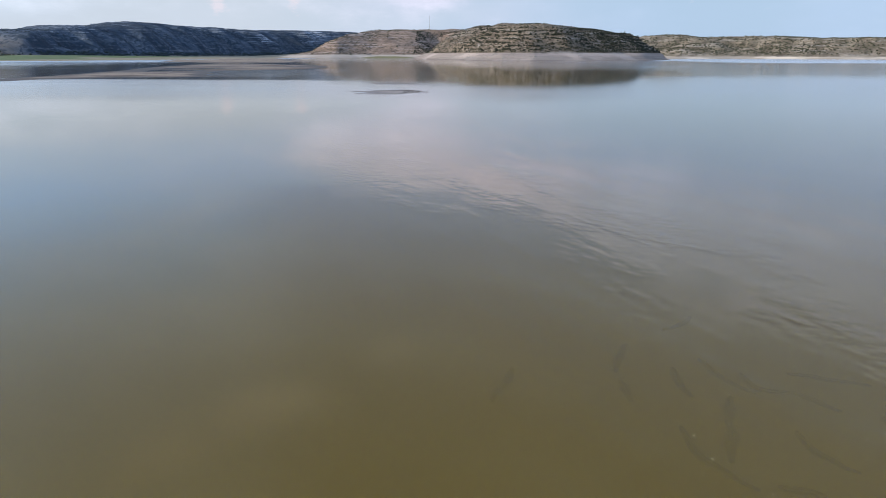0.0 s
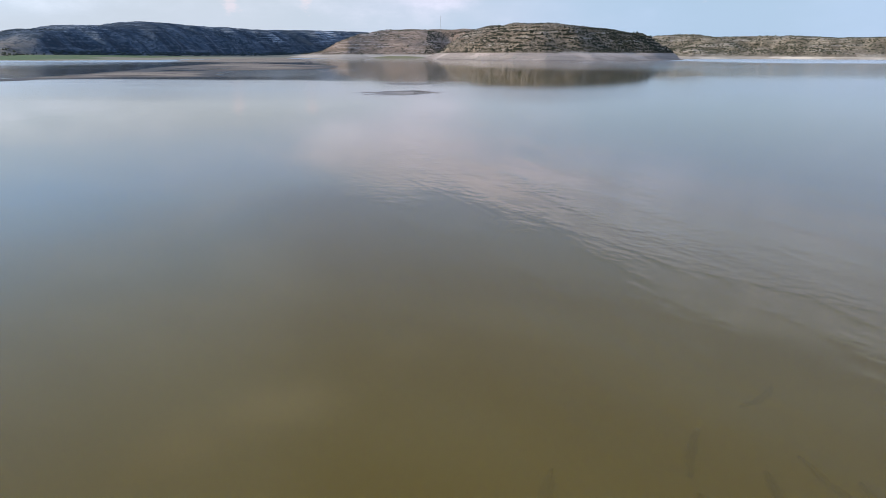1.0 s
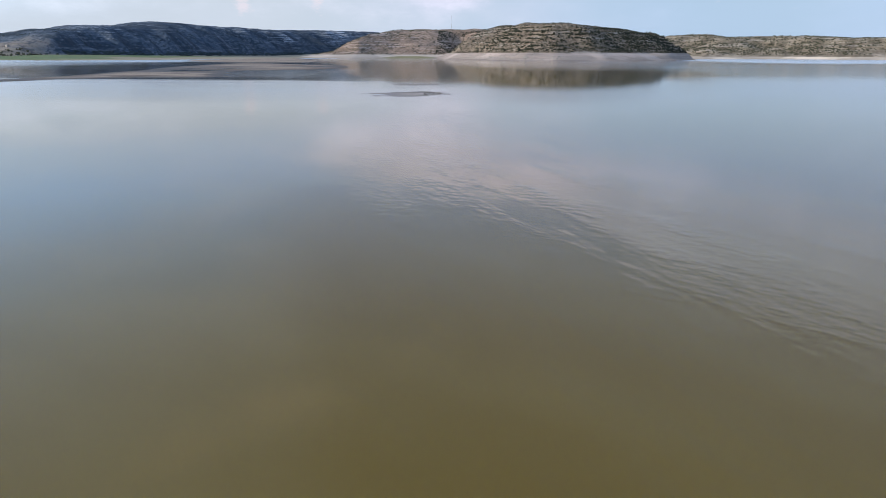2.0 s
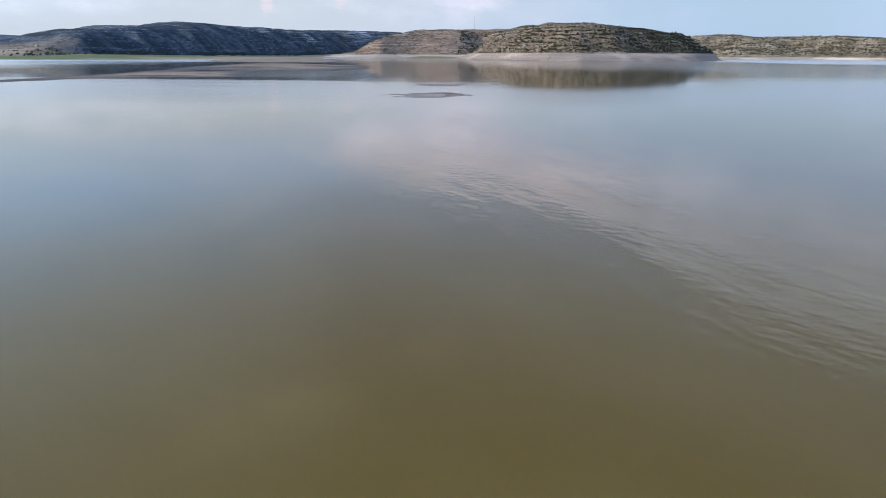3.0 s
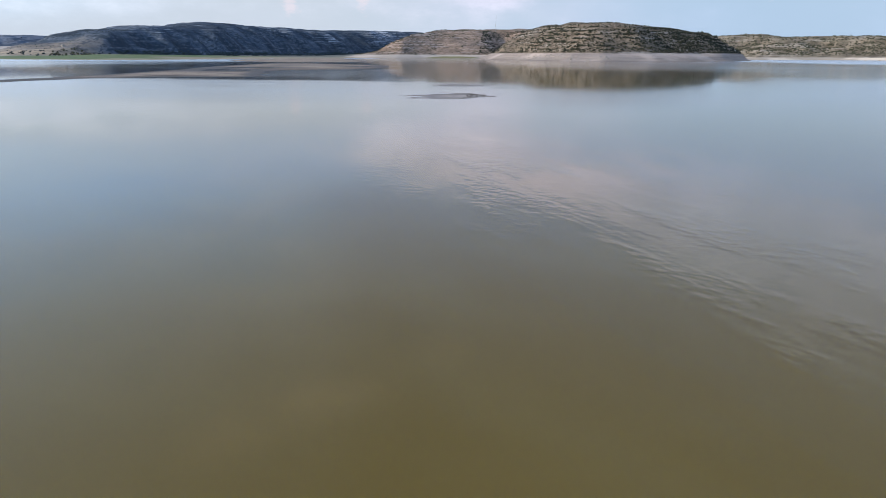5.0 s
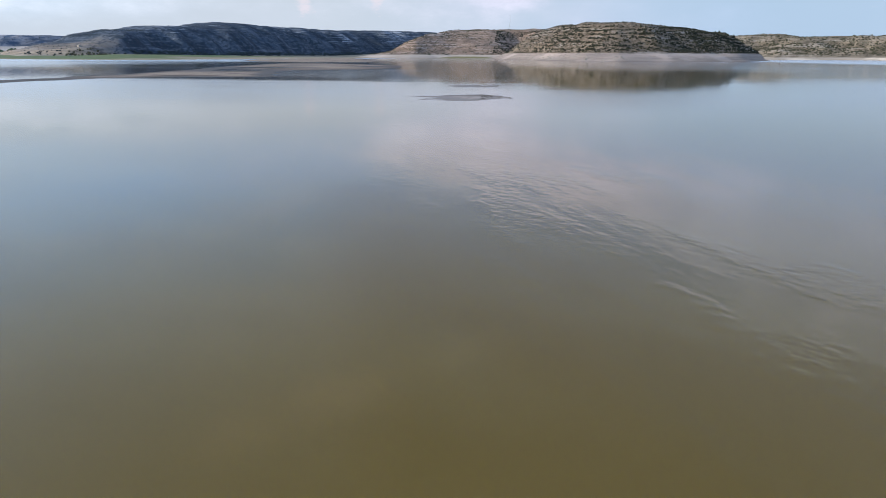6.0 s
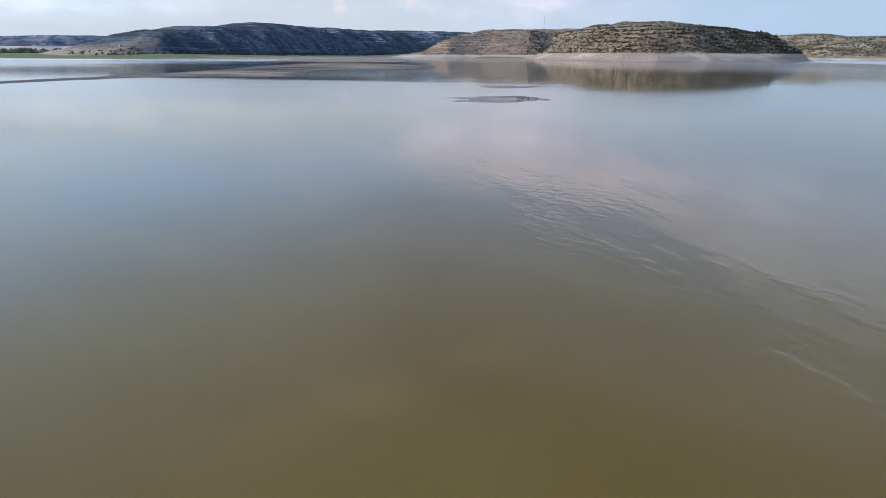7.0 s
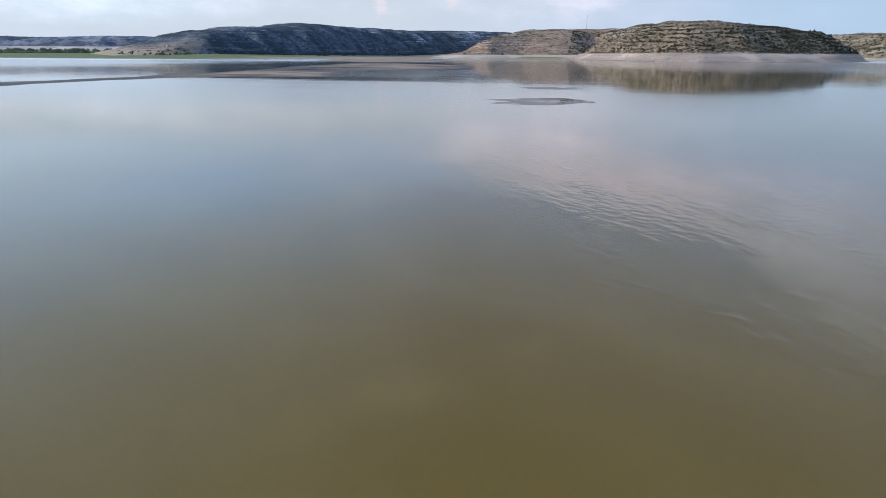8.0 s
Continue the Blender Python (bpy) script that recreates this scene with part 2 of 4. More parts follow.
def water_material():
    """Silty lake water: brown body that lets things just under it show faintly, clear gloss above."""
    m, n = material("silty_water")
    p = n.add("NewGeometry").outputs["Position"]
    part = n.add("SeparateXYZ", {0: p})
    x, y, z = part.outputs

    def drawn(turn, along, across):
        """Places stretched along one way over the water, for crests along metres long and across metres apart."""
        return n.add("Mapping", {"Vector": p, "Rotation": (0, 0, radians(turn)), "Scale": (along, across, 1.0)}, vector_type="TEXTURE").outputs[0]

    small = n.noise(drawn(-41, 1.25, 0.72), 1.0, 2.0, 0.5)
    cross = n.noise(drawn(-54, 2.6, 1.3), 1.0, 1.5, 0.5)
    streak = n.noise(drawn(-62, 70.0, 16.0), 1.0, 3.0)
    # light cat's-paws in drifting patches
    gust = n.noise(drawn(-68, 15.0, 5.0), 1.0, 3.0)
    aside = n.math("ADD", x, n.math("MULTIPLY", y, 0.15))
    reach = n.math("MULTIPLY", n.range(aside, -9.0, 10.0, 0.08, 1.0), n.range(aside, 30.0, 55.0, 1.0, 0.3))
    breeze = n.math("MULTIPLY", n.math("ADD", n.range(gust, 0.40, 0.66, 0.07, 0.85), n.range(streak, 0.45, 0.8, 0.0, 0.08)), n.math("MULTIPLY", n.range(y, 110.0, 180.0, 1.0, 0.06), reach))
    swell = n.noise(p, 0.08, 2.0)
    long = n.math("MULTIPLY", n.math("ADD", n.math("MULTIPLY", n.noise(drawn(2, 45.0, 8.0), 1.0, 2.0), 0.012), n.math("MULTIPLY", n.noise(drawn(1, 260.0, 42.0), 1.0, 2.0), 0.045)), n.range(y, 130.0, 260.0))
    height = n.math("ADD", n.math("MULTIPLY", n.math("ADD", n.math("MULTIPLY", small, 0.045), n.math("MULTIPLY", cross, 0.012)), breeze),
                    n.math("ADD", n.math("MULTIPLY", swell, 0.006), long))
    bump = n.add("Bump", {"Height": height, "Strength": 1.0, "Distance": 1.0}).outputs[0]
    silt = n.noise(drawn(-30, 20.0, 8.0), 1.0, 4.0, 0.5)
    body = n.mix(n.range(silt, 0.4, 0.68), WATER_DARK, WATER_LIGHT)
    murk = n.add("BsdfDiffuse", {"Color": body, "Normal": bump})
    clear = n.add("BsdfTransparent", {"Color": (0.9, 0.85, 0.7, 1)})
    under = n.add("MixShader", {0: 0.42, 1: clear.outputs[0], 2: murk.outputs[0]})
    # a breeze ruffles the open water; past it, and in the headland's lee, it lies calm in streaks
    lanes = n.noise(drawn(3, 130.0, 16.0), 1.0, 3.0, 0.6)
    reaches = n.noise(drawn(2, 700.0, 90.0), 1.0, 3.0, 0.6)
    lee = n.math("ADD", n.range(x, -75.0, -20.0, 335.0, 258.0), n.range(x, 70.0, 150.0, 0.0, 115.0))
    past = n.math("ADD", n.math("SUBTRACT", y, lee), n.math("MULTIPLY", n.math("SUBTRACT", lanes, 0.5), 110.0))
    soft = n.math("ADD", n.range(x, -75.0, -20.0, 16.0, 62.0), n.range(x, 100.0, 200.0, 0.0, 15.0))
    calm = n.range(past, n.math("MULTIPLY", soft, -1.0), soft)
    ruffle = n.math("MULTIPLY", n.range(y, 130.0, 235.0, 0.025, 0.16), n.range(lanes, 0.3, 0.7, 0.85, 1.1))
    glass = n.math("ADD", n.range(y, 250.0, 900.0, 0.05, 0.058), n.range(reaches, 0.52, 0.72, 0.0, 0.025))
    glass = n.math("ADD", glass, n.math("ADD", n.range(x, 110.0, 220.0, 0.0, 0.038), n.range(x, -600.0, -340.0, 0.08, 0.0)))
    wading = n.math("MULTIPLY", n.range(n.math("ABSOLUTE", n.math("ADD", x, 150.0)), 40.0, 90.0, 1.0, 0.0), n.range(n.math("ABSOLUTE", n.math("SUBTRACT", y, 470.0)), 70.0, 110.0, 1.0, 0.0))
    glass = n.math("ADD", glass, n.math("MULTIPLY", wading, 0.03))
    shore = n.math("MULTIPLY", n.range(y, 900.0, 1150.0), n.range(n.math("ABSOLUTE", n.math("SUBTRACT", x, 30.0)), 330.0, 560.0))
    rough = n.math("ADD", n.math("MULTIPLY", ruffle, n.math("SUBTRACT", 1.0, calm)), n.math("MULTIPLY", glass, calm))
    rough = n.math("MAXIMUM", rough, n.math("MULTIPLY", shore, 0.19))
    gloss = n.add("BsdfGlossy", {"Color": (1, 1, 1, 1), "Roughness": rough, "Normal": bump})
    fresnel = n.add("Fresnel", {"IOR": 1.333, "Normal": bump})
    top = n.add("MixShader", {0: fresnel.outputs[0], 1: under.outputs[0], 2: gloss.outputs[0]})
    n.add("OutputMaterial", {"Surface": top.outputs[0]})
    return m


def silt_material():
    """Suspended silt a hand's breadth down, which hides what lies deeper."""
    m, n = material("silt")
    p = n.add("NewGeometry").outputs["Position"]
    silt = n.noise(p, 0.3, 4.0, 0.5)
    murk = n.add("BsdfDiffuse", {"Color": n.mix(silt, WATER_DARK, WATER_LIGHT)})
    clear = n.add("BsdfTransparent", {"Color": (0.9, 0.85, 0.7, 1)})
    both = n.add("MixShader", {0: 0.6, 1: clear.outputs[0], 2: murk.outputs[0]})
    n.add("OutputMaterial", {"Surface": both.outputs[0]})
    return m


def plain_coat(name, a, b, scale, rough=0.9, bump=0.4, distance=0.1, object_vary=0.25):
    """Two tones of one surface by fine noise, each piece a little lighter or darker."""
    m, n = material(name)
    p = n.add("NewGeometry").outputs["Position"]
    fine = n.noise(p, scale, 4.0, 0.65)
    own = n.add("ObjectInfo").outputs["Random"]
    island = n.add("NewGeometry").outputs["Random Per Island"]
    colour = n.mix(n.range(fine, 0.35, 0.65), a, b)
    shade = n.math("MULTIPLY", n.math("ADD", n.math("MULTIPLY", own, 0.5), n.math("MULTIPLY", island, 0.5)), object_vary * 2)
    colour = n.mix(shade, colour, tuple(0.5 * c for c in a))
    surface(n, colour, rough, fine, bump, distance, 0.2)
    return m


WATER_DARK, WATER_LIGHT = (0.258, 0.169, 0.026), (0.290, 0.200, 0.045)
PALE = (0.325, 0.272, 0.242)
MAT_HEAD = hill_material("headland_ground", (0.136, 0.108, 0.083), (0.232, 0.186, 0.142), (0.40, 0.37, 0.345), PALE, 17.0, 0.45, scrub=(0.070, 0.062, 0.044))
MAT_MID = hill_material("middle_hill_ground", (0.205, 0.146, 0.112), (0.335, 0.245, 0.190), (0.42, 0.34, 0.30), (0.48, 0.41, 0.35), 13.0, 0.9, 0.7, scrub=(0.080, 0.068, 0.052), crags=0.5)
# dark blue tones put this hill's shade and distance haze into its colours
MAT_LEFT = hill_material("shade_tinted_hill_ground", (0.046, 0.070, 0.107), (0.094, 0.117, 0.153), (0.24, 0.265, 0.31), (0.30, 0.27, 0.22), 9.0, 0.26, 0.6, -22, 36, (0.40, 0.325, 0.245), scrub=(0.028, 0.045, 0.066), crags=0.5, crag_spots=((-665, 3430, 65), (-810, 2980, 45)))
# the ridge's blue stands for distance haze and shaded hollows, coloured in
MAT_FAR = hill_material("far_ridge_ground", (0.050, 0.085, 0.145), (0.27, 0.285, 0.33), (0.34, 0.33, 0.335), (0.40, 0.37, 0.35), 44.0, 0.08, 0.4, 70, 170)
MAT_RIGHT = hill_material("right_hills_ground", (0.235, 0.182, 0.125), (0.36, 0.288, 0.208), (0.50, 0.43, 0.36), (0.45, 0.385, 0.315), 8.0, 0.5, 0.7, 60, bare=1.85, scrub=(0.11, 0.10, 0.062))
MAT_PLAIN = plain_material()
MAT_BAR = mud_material("wet_mud", (0.080, 0.066, 0.058), (0.31, 0.245, 0.195), 0.11)
MAT_ISLE = mud_material("dark_mud", (0.22, 0.195, 0.185), (0.37, 0.325, 0.295), 0.02)
MAT_WATER = water_material()
MAT_SILT = silt_material()
MAT_CROWN = plain_coat("juniper_leaves", (0.027, 0.031, 0.022), (0.046, 0.050, 0.034), 1.2, 0.9, 0.5, 0.3)
MAT_SCRUB = plain_coat("scrub_leaves", (0.045, 0.047, 0.030), (0.080, 0.080, 0.050), 0.8, 0.9, 0.5, 0.3)
MAT_OLIVE = plain_coat("olive_scrub", (0.068, 0.070, 0.046), (0.115, 0.110, 0.072), 0.5, 0.9, 0.5, 0.3)
# scrub leaves tinted blue, with the left hill's shade in the colour
MAT_SHADE_TINTED = plain_coat("shade_tinted_scrub", (0.030, 0.046, 0.052), (0.052, 0.072, 0.076), 0.8, 0.9, 0.5, 0.3)
MAT_GROVE = plain_coat("grove_leaves", (0.11, 0.155, 0.10), (0.15, 0.19, 0.125), 0.4, 0.9, 0.5, 0.3)
MAT_BARK = plain_coat("grey_bark", (0.12, 0.095, 0.07), (0.18, 0.15, 0.12), 4.0)
MAT_ROCK = plain_coat("pale_limestone", (0.33, 0.30, 0.265), (0.43, 0.39, 0.35), 0.8, 0.9, 0.6, 0.4)
MAT_STEEL = plain_coat("galvanised_steel", (0.30, 0.30, 0.31), (0.40, 0.40, 0.41), 1.0, 0.5)
MAT_SUNK = plain_coat("sodden_wood", (0.042, 0.034, 0.022), (0.075, 0.058, 0.038), 5.0, 0.7)
MAT_WEED = plain_coat("lake_weed", (0.016, 0.018, 0.011), (0.030, 0.032, 0.020), 3.0, 0.8)
MAT_BLEACHED = plain_coat("bleached_wood", (0.34, 0.31, 0.24), (0.48, 0.44, 0.36), 8.0, 0.8)
MAT_PLASTER = plain_coat("pale_plaster", (0.36, 0.34, 0.31), (0.43, 0.41, 0.38), 0.6, 0.9)
MAT_SHEET = plain_coat("sheet_roof", (0.36, 0.34, 0.31), (0.43, 0.41, 0.38), 0.8, 0.7)
MAT_CLOD = plain_coat("mud_clod", (0.09, 0.08, 0.07), (0.16, 0.145, 0.125), 3.0)
MAT_PANE = plain_coat("dark_glass", (0.03, 0.035, 0.04), (0.05, 0.055, 0.06), 0.5, 0.2)

# ---- shapes of the land ----


def lattice(ix, iy, seed):
    h = (ix * 374761393 + iy * 668265263 + seed * 1442695041) & 0x7FFFFFFF
    h = ((h ^ (h >> 13)) * 1274126177) & 0x7FFFFFFF
    return ((h ^ (h >> 16)) & 0xFFFF) / 65535.0


def value_noise(x, y, seed):
    ix, iy = np.floor(x).astype(np.int64), np.floor(y).astype(np.int64)
    u, v = x - ix, y - iy
    u, v = u * u * (3 - 2 * u), v * v * (3 - 2 * v)
    a = lattice(ix, iy, seed) * (1 - u) + lattice(ix + 1, iy, seed) * u
    b = lattice(ix, iy + 1, seed) * (1 - u) + lattice(ix + 1, iy + 1, seed) * u
    return a * (1 - v) + b * v


def fractal(x, y, size, seed, octaves=4, fall=0.5):
    """Noise between about -1 and 1, with its largest lumps size metres across."""
    total, much, whole = 0.0, 1.0, 0.0
    for i in range(octaves):
        total = total + much * (value_noise(x * 2**i / size + 17.3 * i, y * 2**i / size - 9.1 * i, seed + i) * 2 - 1)
        whole, much = whole + much, much * fall
    return total / whole * 1.5


def inside(x, y, outline, squash=1.0):
    """Metres to the outline's edge, positive inside it. squash: how far distances along y count."""
    pts = [(a, b * squash) for a, b in outline]
    y = y * squash
    best, odd = np.full(np.shape(x), 1e12), np.zeros(np.shape(x), bool)
    for (ax, ay), (bx, by) in zip(pts, pts[1:] + pts[:1]):
        ex, ey = bx - ax, by - ay
        k = np.clip(((x - ax) * ex + (y - ay) * ey) / (ex * ex + ey * ey), 0, 1)
        best = np.minimum(best, (x - ax - k * ex) ** 2 + (y - ay - k * ey) ** 2)
        odd ^= ((ay > y) != (by > y)) & (x < (y - ay) * ex / (ey if abs(ey) > 1e-9 else 1e-9) + ax)
    return np.where(odd, 1, -1) * np.sqrt(best)


def soft_min(a, b, k):
    h = np.clip(0.5 + 0.5 * (b - a) / k, 0, 1)
    return b * (1 - h) + a * h - k * h * (1 - h)


def ramp(s, at, to):
    """Smoothed steps of a slope: the mean of three readings of a straight-line profile."""
    return sum(np.interp(s + d, at, to) for d in (-8, 0, 8)) / 3


HEADLAND = [(-130, 2400), (-80, 2100), (-35, 1900), (25, 1715), (75, 1580), (125, 1470), (200, 1432), (300, 1445), (421, 1525), (525, 1625), (618, 1760), (608, 2000), (520, 2500), (50, 2600)]
MIDDLE = [(-600, 2500), (-440, 2420), (-277, 2530), (-100, 2560), (100, 2500), (450, 2600), (560, 3700), (-200, 4300), (-680, 3900), (-640, 3100)]
LEFT = [(-1300, 1540), (-1160, 1600), (-1060, 1840), (-930, 2080), (-835, 2275), (-745, 2611), (-640, 3040), (-250, 3750), (-150, 4400), (-700, 4400), (-1300, 3400), (-1560, 2300), (-1540, 1740)]
FAR = [(-4700, 1900), (-3400, 2350), (-2700, 2550), (-2100, 2560), (-1750, 2800), (-1700, 3600), (-2800, 4000), (-4900, 3400)]
RIGHT = [(330, 2800), (560, 2560), (814, 2290), (1028, 2290), (1160, 2170), (1300, 2020), (1700, 1800), (2600, 1500), (4200, 1900), (4200, 2900), (2500, 4000), (330, 4000)]
PLAIN = [(-9000, 1500), (-1900, 1360), (-1100, 1270), (-776, 1303), (-735, 1444), (-683, 1619), (-617, 1843), (-560, 2320), (-440, 2360), (-277, 2410),
         (-150, 2450), (100, 2480), (560, 2520), (814, 2285), (1028, 2292), (1160, 2172), (1300, 2000), (1700, 1780), (2600, 1480), (9000, 1300), (9000, 9000), (-9000, 9000)]


def plain_height(x, y):
    s = inside(x, y, PLAIN) + fractal(x, y, 160, 5, 4) * 18
    return np.interp(s, [-120, -20, 0, 60, 150, 300, 500, 800, 1500, 4000], [-3, -0.8, 0, 0.9, 2.5, 6.5, 12, 16, 22, 28]) + fractal(x, y, 60, 8, 3) * 0.15


def headland_height(x, y):
    wx, wy = x + fractal(x, y, 160, 11) * 16, y + fractal(x, y, 160, 12) * 16
    s = inside(wx, wy, HEADLAND, 0.6)
    s = s + np.clip((x - 430) / 120, 0, 1) * np.clip((s - 6) / 12, 0, 1) * 18  # steeper at the point
    z = ramp(s, [-40, 0, 26, 42, 70, 105, 145, 200, 300], [-6, 0, 13, 19, 41, 67, 88, 104, 114])
    crest = np.interp(x, [-80, 25, 107, 188, 269, 350, 433, 515, 600, 650, 700], [90, 95, 96, 93, 84, 77, 72, 64, 50, 34, 12])
    z = soft_min(z, crest + 1.5, 10)
    up = np.clip((z - 15) / 15, 0, 1)
    z = z + up * (fractal(x, y, 90, 13, 5, 0.55) * 4.5 + np.abs(fractal(x, y, 150, 14, 3)) * -4 + 2)
    step = 9.0
    k = z / step + fractal(x, y, 200, 15, 2) * 0.5
    terrace = (np.floor(k) + np.clip((k - np.floor(k)) * 2.6 - 0.8, 0, 1) - k) * step
    return z + up * 0.45 * terrace + (1 - up) * fractal(x, y, 30, 16, 3) * 0.8 * (z > 0.5)


BENCH = [(-635, 2480), (-540, 2410), (-430, 2390), (-250, 2500), (-250, 2800), (-620, 3200), (-690, 3000)]


def middle_height(x, y):
    wx, wy = x + fractal(x, y, 220, 21) * 22, y + fractal(x, y, 220, 22) * 22
    s = inside(wx, wy, MIDDLE, 0.6)
    z = ramp(s, [-40, 0, 30, 70, 130, 200, 290, 400, 600], [-6, 0, 8, 28, 62, 92, 114, 127, 146])
    z = z - np.clip(z - 8, 0, 55) * np.exp(-(((x + 8 + (y - 2700) * 0.05) / 62) ** 2)) * np.clip((3150 - y) / 300, 0, 1)
    up = np.clip((z - 12) / 20, 0, 1)
    k = z / 12.0 + fractal(x, y, 260, 25, 2) * 0.5
    terrace = (np.floor(k) + np.clip((k - np.floor(k)) * 2.6 - 0.8, 0, 1) - k) * 12
    z = z + up * (fractal(x, y, 140, 23, 5, 0.55) * 5 - np.abs(fractal(x, y, 170, 24, 3)) * 7 + 2 + 0.4 * terrace)
    bench = np.interp(inside(wx, wy, BENCH, 0.6), [-30, 0, 40, 110, 170], [-6, 1, 10, 26, 34]) + fractal(x, y, 60, 26, 3) * 1.2
    return np.maximum(z, bench)


def left_height(x, y):
    wx, wy = x + fractal(x, y, 260, 31) * 26, y + fractal(x, y, 260, 32) * 26
    s = inside(wx, wy, LEFT)
    along = (x + 1242) * 0.377 + (y - 1876) * 0.926
    z = ramp(s, [-60, 0, 30, 110, 190, 270, 350], [-3, 8, 14, 60, 100, 126, 138])
    crest = np.interp(along, [-420, -260, -125, -60, -10, 200, 340, 420, 470, 540, 650, 820, 1200, 1600, 1900], [2, 12, 27, 44, 68, 96, 98, 106, 117, 127, 116, 117, 120, 130, 138])
    z = soft_min(z, crest + 4, 24)
    across = (x + 1242) * 0.926 - (y - 1876) * 0.377
    gully = np.abs(fractal(along + across * 0.12, across * 0.22, 105, 33, 3))
    up = np.clip((z - 12) / 25, 0, 1) * np.clip((crest + 6 - z) / 30, 0.15, 1)
    k = z / 11.0 + fractal(x, y, 240, 35, 2) * 0.4
    terrace = (np.floor(k) + np.clip((k - np.floor(k)) * 2.4 - 0.7, 0, 1) - k) * 11
    return z + up * (18 - gully * 50 + fractal(x, y, 70, 34, 4) * 5) + np.clip((z - 20) / 20, 0, 1) * np.clip((crest + 2 - z) / 30, 0.1, 1) * 0.42 * terrace


def far_height(x, y):
    s = inside(x + fractal(x, y, 300, 41) * 60, y + fractal(x, y, 300, 42) * 60, FAR)
    z = ramp(s, [-200, 0, 100, 220, 420, 520, 800], [-10, 16, 28, 42, 82, 97, 104])
    k = fractal(x, y, 420, 43, 3)
    return z + np.clip((z - 30) / 30, 0, 1) * np.clip((106 - z) / 25, 0, 1) * (14 - np.abs(k) * 60)


def right_height(x, y):
    wx, wy = x + fractal(x, y, 240, 51) * 26, y + fractal(x, y, 240, 52) * 26
    s = inside(wx, wy, RIGHT)
    z = ramp(s, [-40, 0, 45, 90, 220, 420, 640, 900], [-6, 0, 10, 14, 32, 66, 96, 112])
    turn = np.degrees(np.arctan2(x, y))
    crest = np.interp(turn, [12, 16.5, 19.7, 21.9, 24, 28, 32, 36, 50], [112, 112, 108, 86, 82, 88, 73, 70, 68])
    z = soft_min(z, crest, 12)
    up = np.clip((z - 14) / 15, 0, 1)
    return z + up * (fractal(x, y, 150, 53, 5, 0.55) * 6 - np.abs(fractal(x, y, 240, 54, 3)) * 13 + 5)


def grid_mesh(name, xs, ys, height, mat, keep=None):
    """A sheet of land over the grid of xs and ys; faces where keep(z) says no are left out."""
    gx, gy = np.meshgrid(xs, ys)
    gz = height(gx, gy)
    verts = np.stack([gx, gy, gz], -1).reshape(-1, 3)
    nx, ny = len(xs), len(ys)
    i = (np.arange(ny - 1)[:, None] * nx + np.arange(nx - 1)[None, :]).ravel()
    quads = np.stack([i, i + 1, i + nx + 1, i + nx], 1)
    if keep is not None:
        quads = quads[keep(verts[quads].mean(1))]
        used, back = np.unique(quads, return_inverse=True)
        verts, quads = verts[used], back.reshape(quads.shape)
    me = bpy.data.meshes.new(name)
    me.from_pydata(verts.tolist(), [], quads.tolist())
    me.materials.append(mat)
    me.polygons.foreach_set("use_smooth", np.ones(len(me.polygons), bool))
    me.update()
    return new(name, me)


def span(a, b, step):
    return np.arange(a, b + step / 2, step)


def edge_keep(low):
    return lambda c: c[:, 2] > low


coarse_x = np.concatenate([span(-9000, -2600, 400), span(-2560, 2560, 20), span(2600, 9000, 400)])
coarse_y = np.concatenate([span(-9000, 1000, 500), span(1200, 2600, 14), span(2640, 9000, 240)])
tagged(grid_mesh("ground", coarse_x, coarse_y, plain_height, MAT_PLAIN), "lakeside plain of pale dried mud and green meadow", "ground", kind="structure")
tagged(grid_mesh("hill_headland", span(-120, 700, 4.5), span(1380, 2250, 4.5), headland_height, MAT_HEAD, edge_keep(-2.5)),
       "rounded limestone headland with dry grass and a bare pale bank", "hill", kind="structure")
tagged(grid_mesh("hill_middle", span(-840, 620, 8), span(2330, 3700, 8), middle_height, MAT_MID, edge_keep(-2.5)),
       "brown dry hill with stony ledges behind the headland", "hill", kind="structure")
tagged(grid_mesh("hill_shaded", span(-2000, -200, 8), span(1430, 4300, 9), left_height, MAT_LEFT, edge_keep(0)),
       "long hill coloured dark blue for shade and haze, with gullies and rock bands", "hill", kind="structure")
tagged(grid_mesh("ridge_far", span(-4800, -1500, 22), span(1850, 4000, 22), far_height, MAT_FAR, edge_keep(2)),
       "low flat-topped ridge in blue distance behind the meadow", "hill", kind="structure")
tagged(grid_mesh("hills_right", span(320, 3600, 10), span(1450, 3700, 10), right_height, MAT_RIGHT, edge_keep(-2.5)),
       "low brown hills dotted with scrub above a whitish shore", "hill", kind="structure")
NOOK = [(-330, 2420), (-110, 2450), (-80, 2640), (-350, 2620)]


def nook_height(x, y):
    s = inside(x, y, NOOK) + fractal(x, y, 60, 91, 3) * 8
    return np.minimum(np.interp(s, [-20, 0, 40, 90], [-2, 0.4, 3.5, 7]), np.interp(y, [2420, 2480, 2600], [0.3, 4, 9]))


tagged(grid_mesh("meadow", span(-360, -70, 5), span(2400, 2650, 5), nook_height, MAT_PLAIN, edge_keep(-1)),
       "narrow green meadow between the brown hill and the headland", "meadow", kind="structure")

# ---- lake ----
water = grid_mesh("water", span(-9000, 9000, 3000), span(-9000, 9000, 3000), lambda x, y: x * 0, MAT_WATER)
tagged(water, "calm brown silty lake water reflecting a cloudy sky", "water", kind="structure")
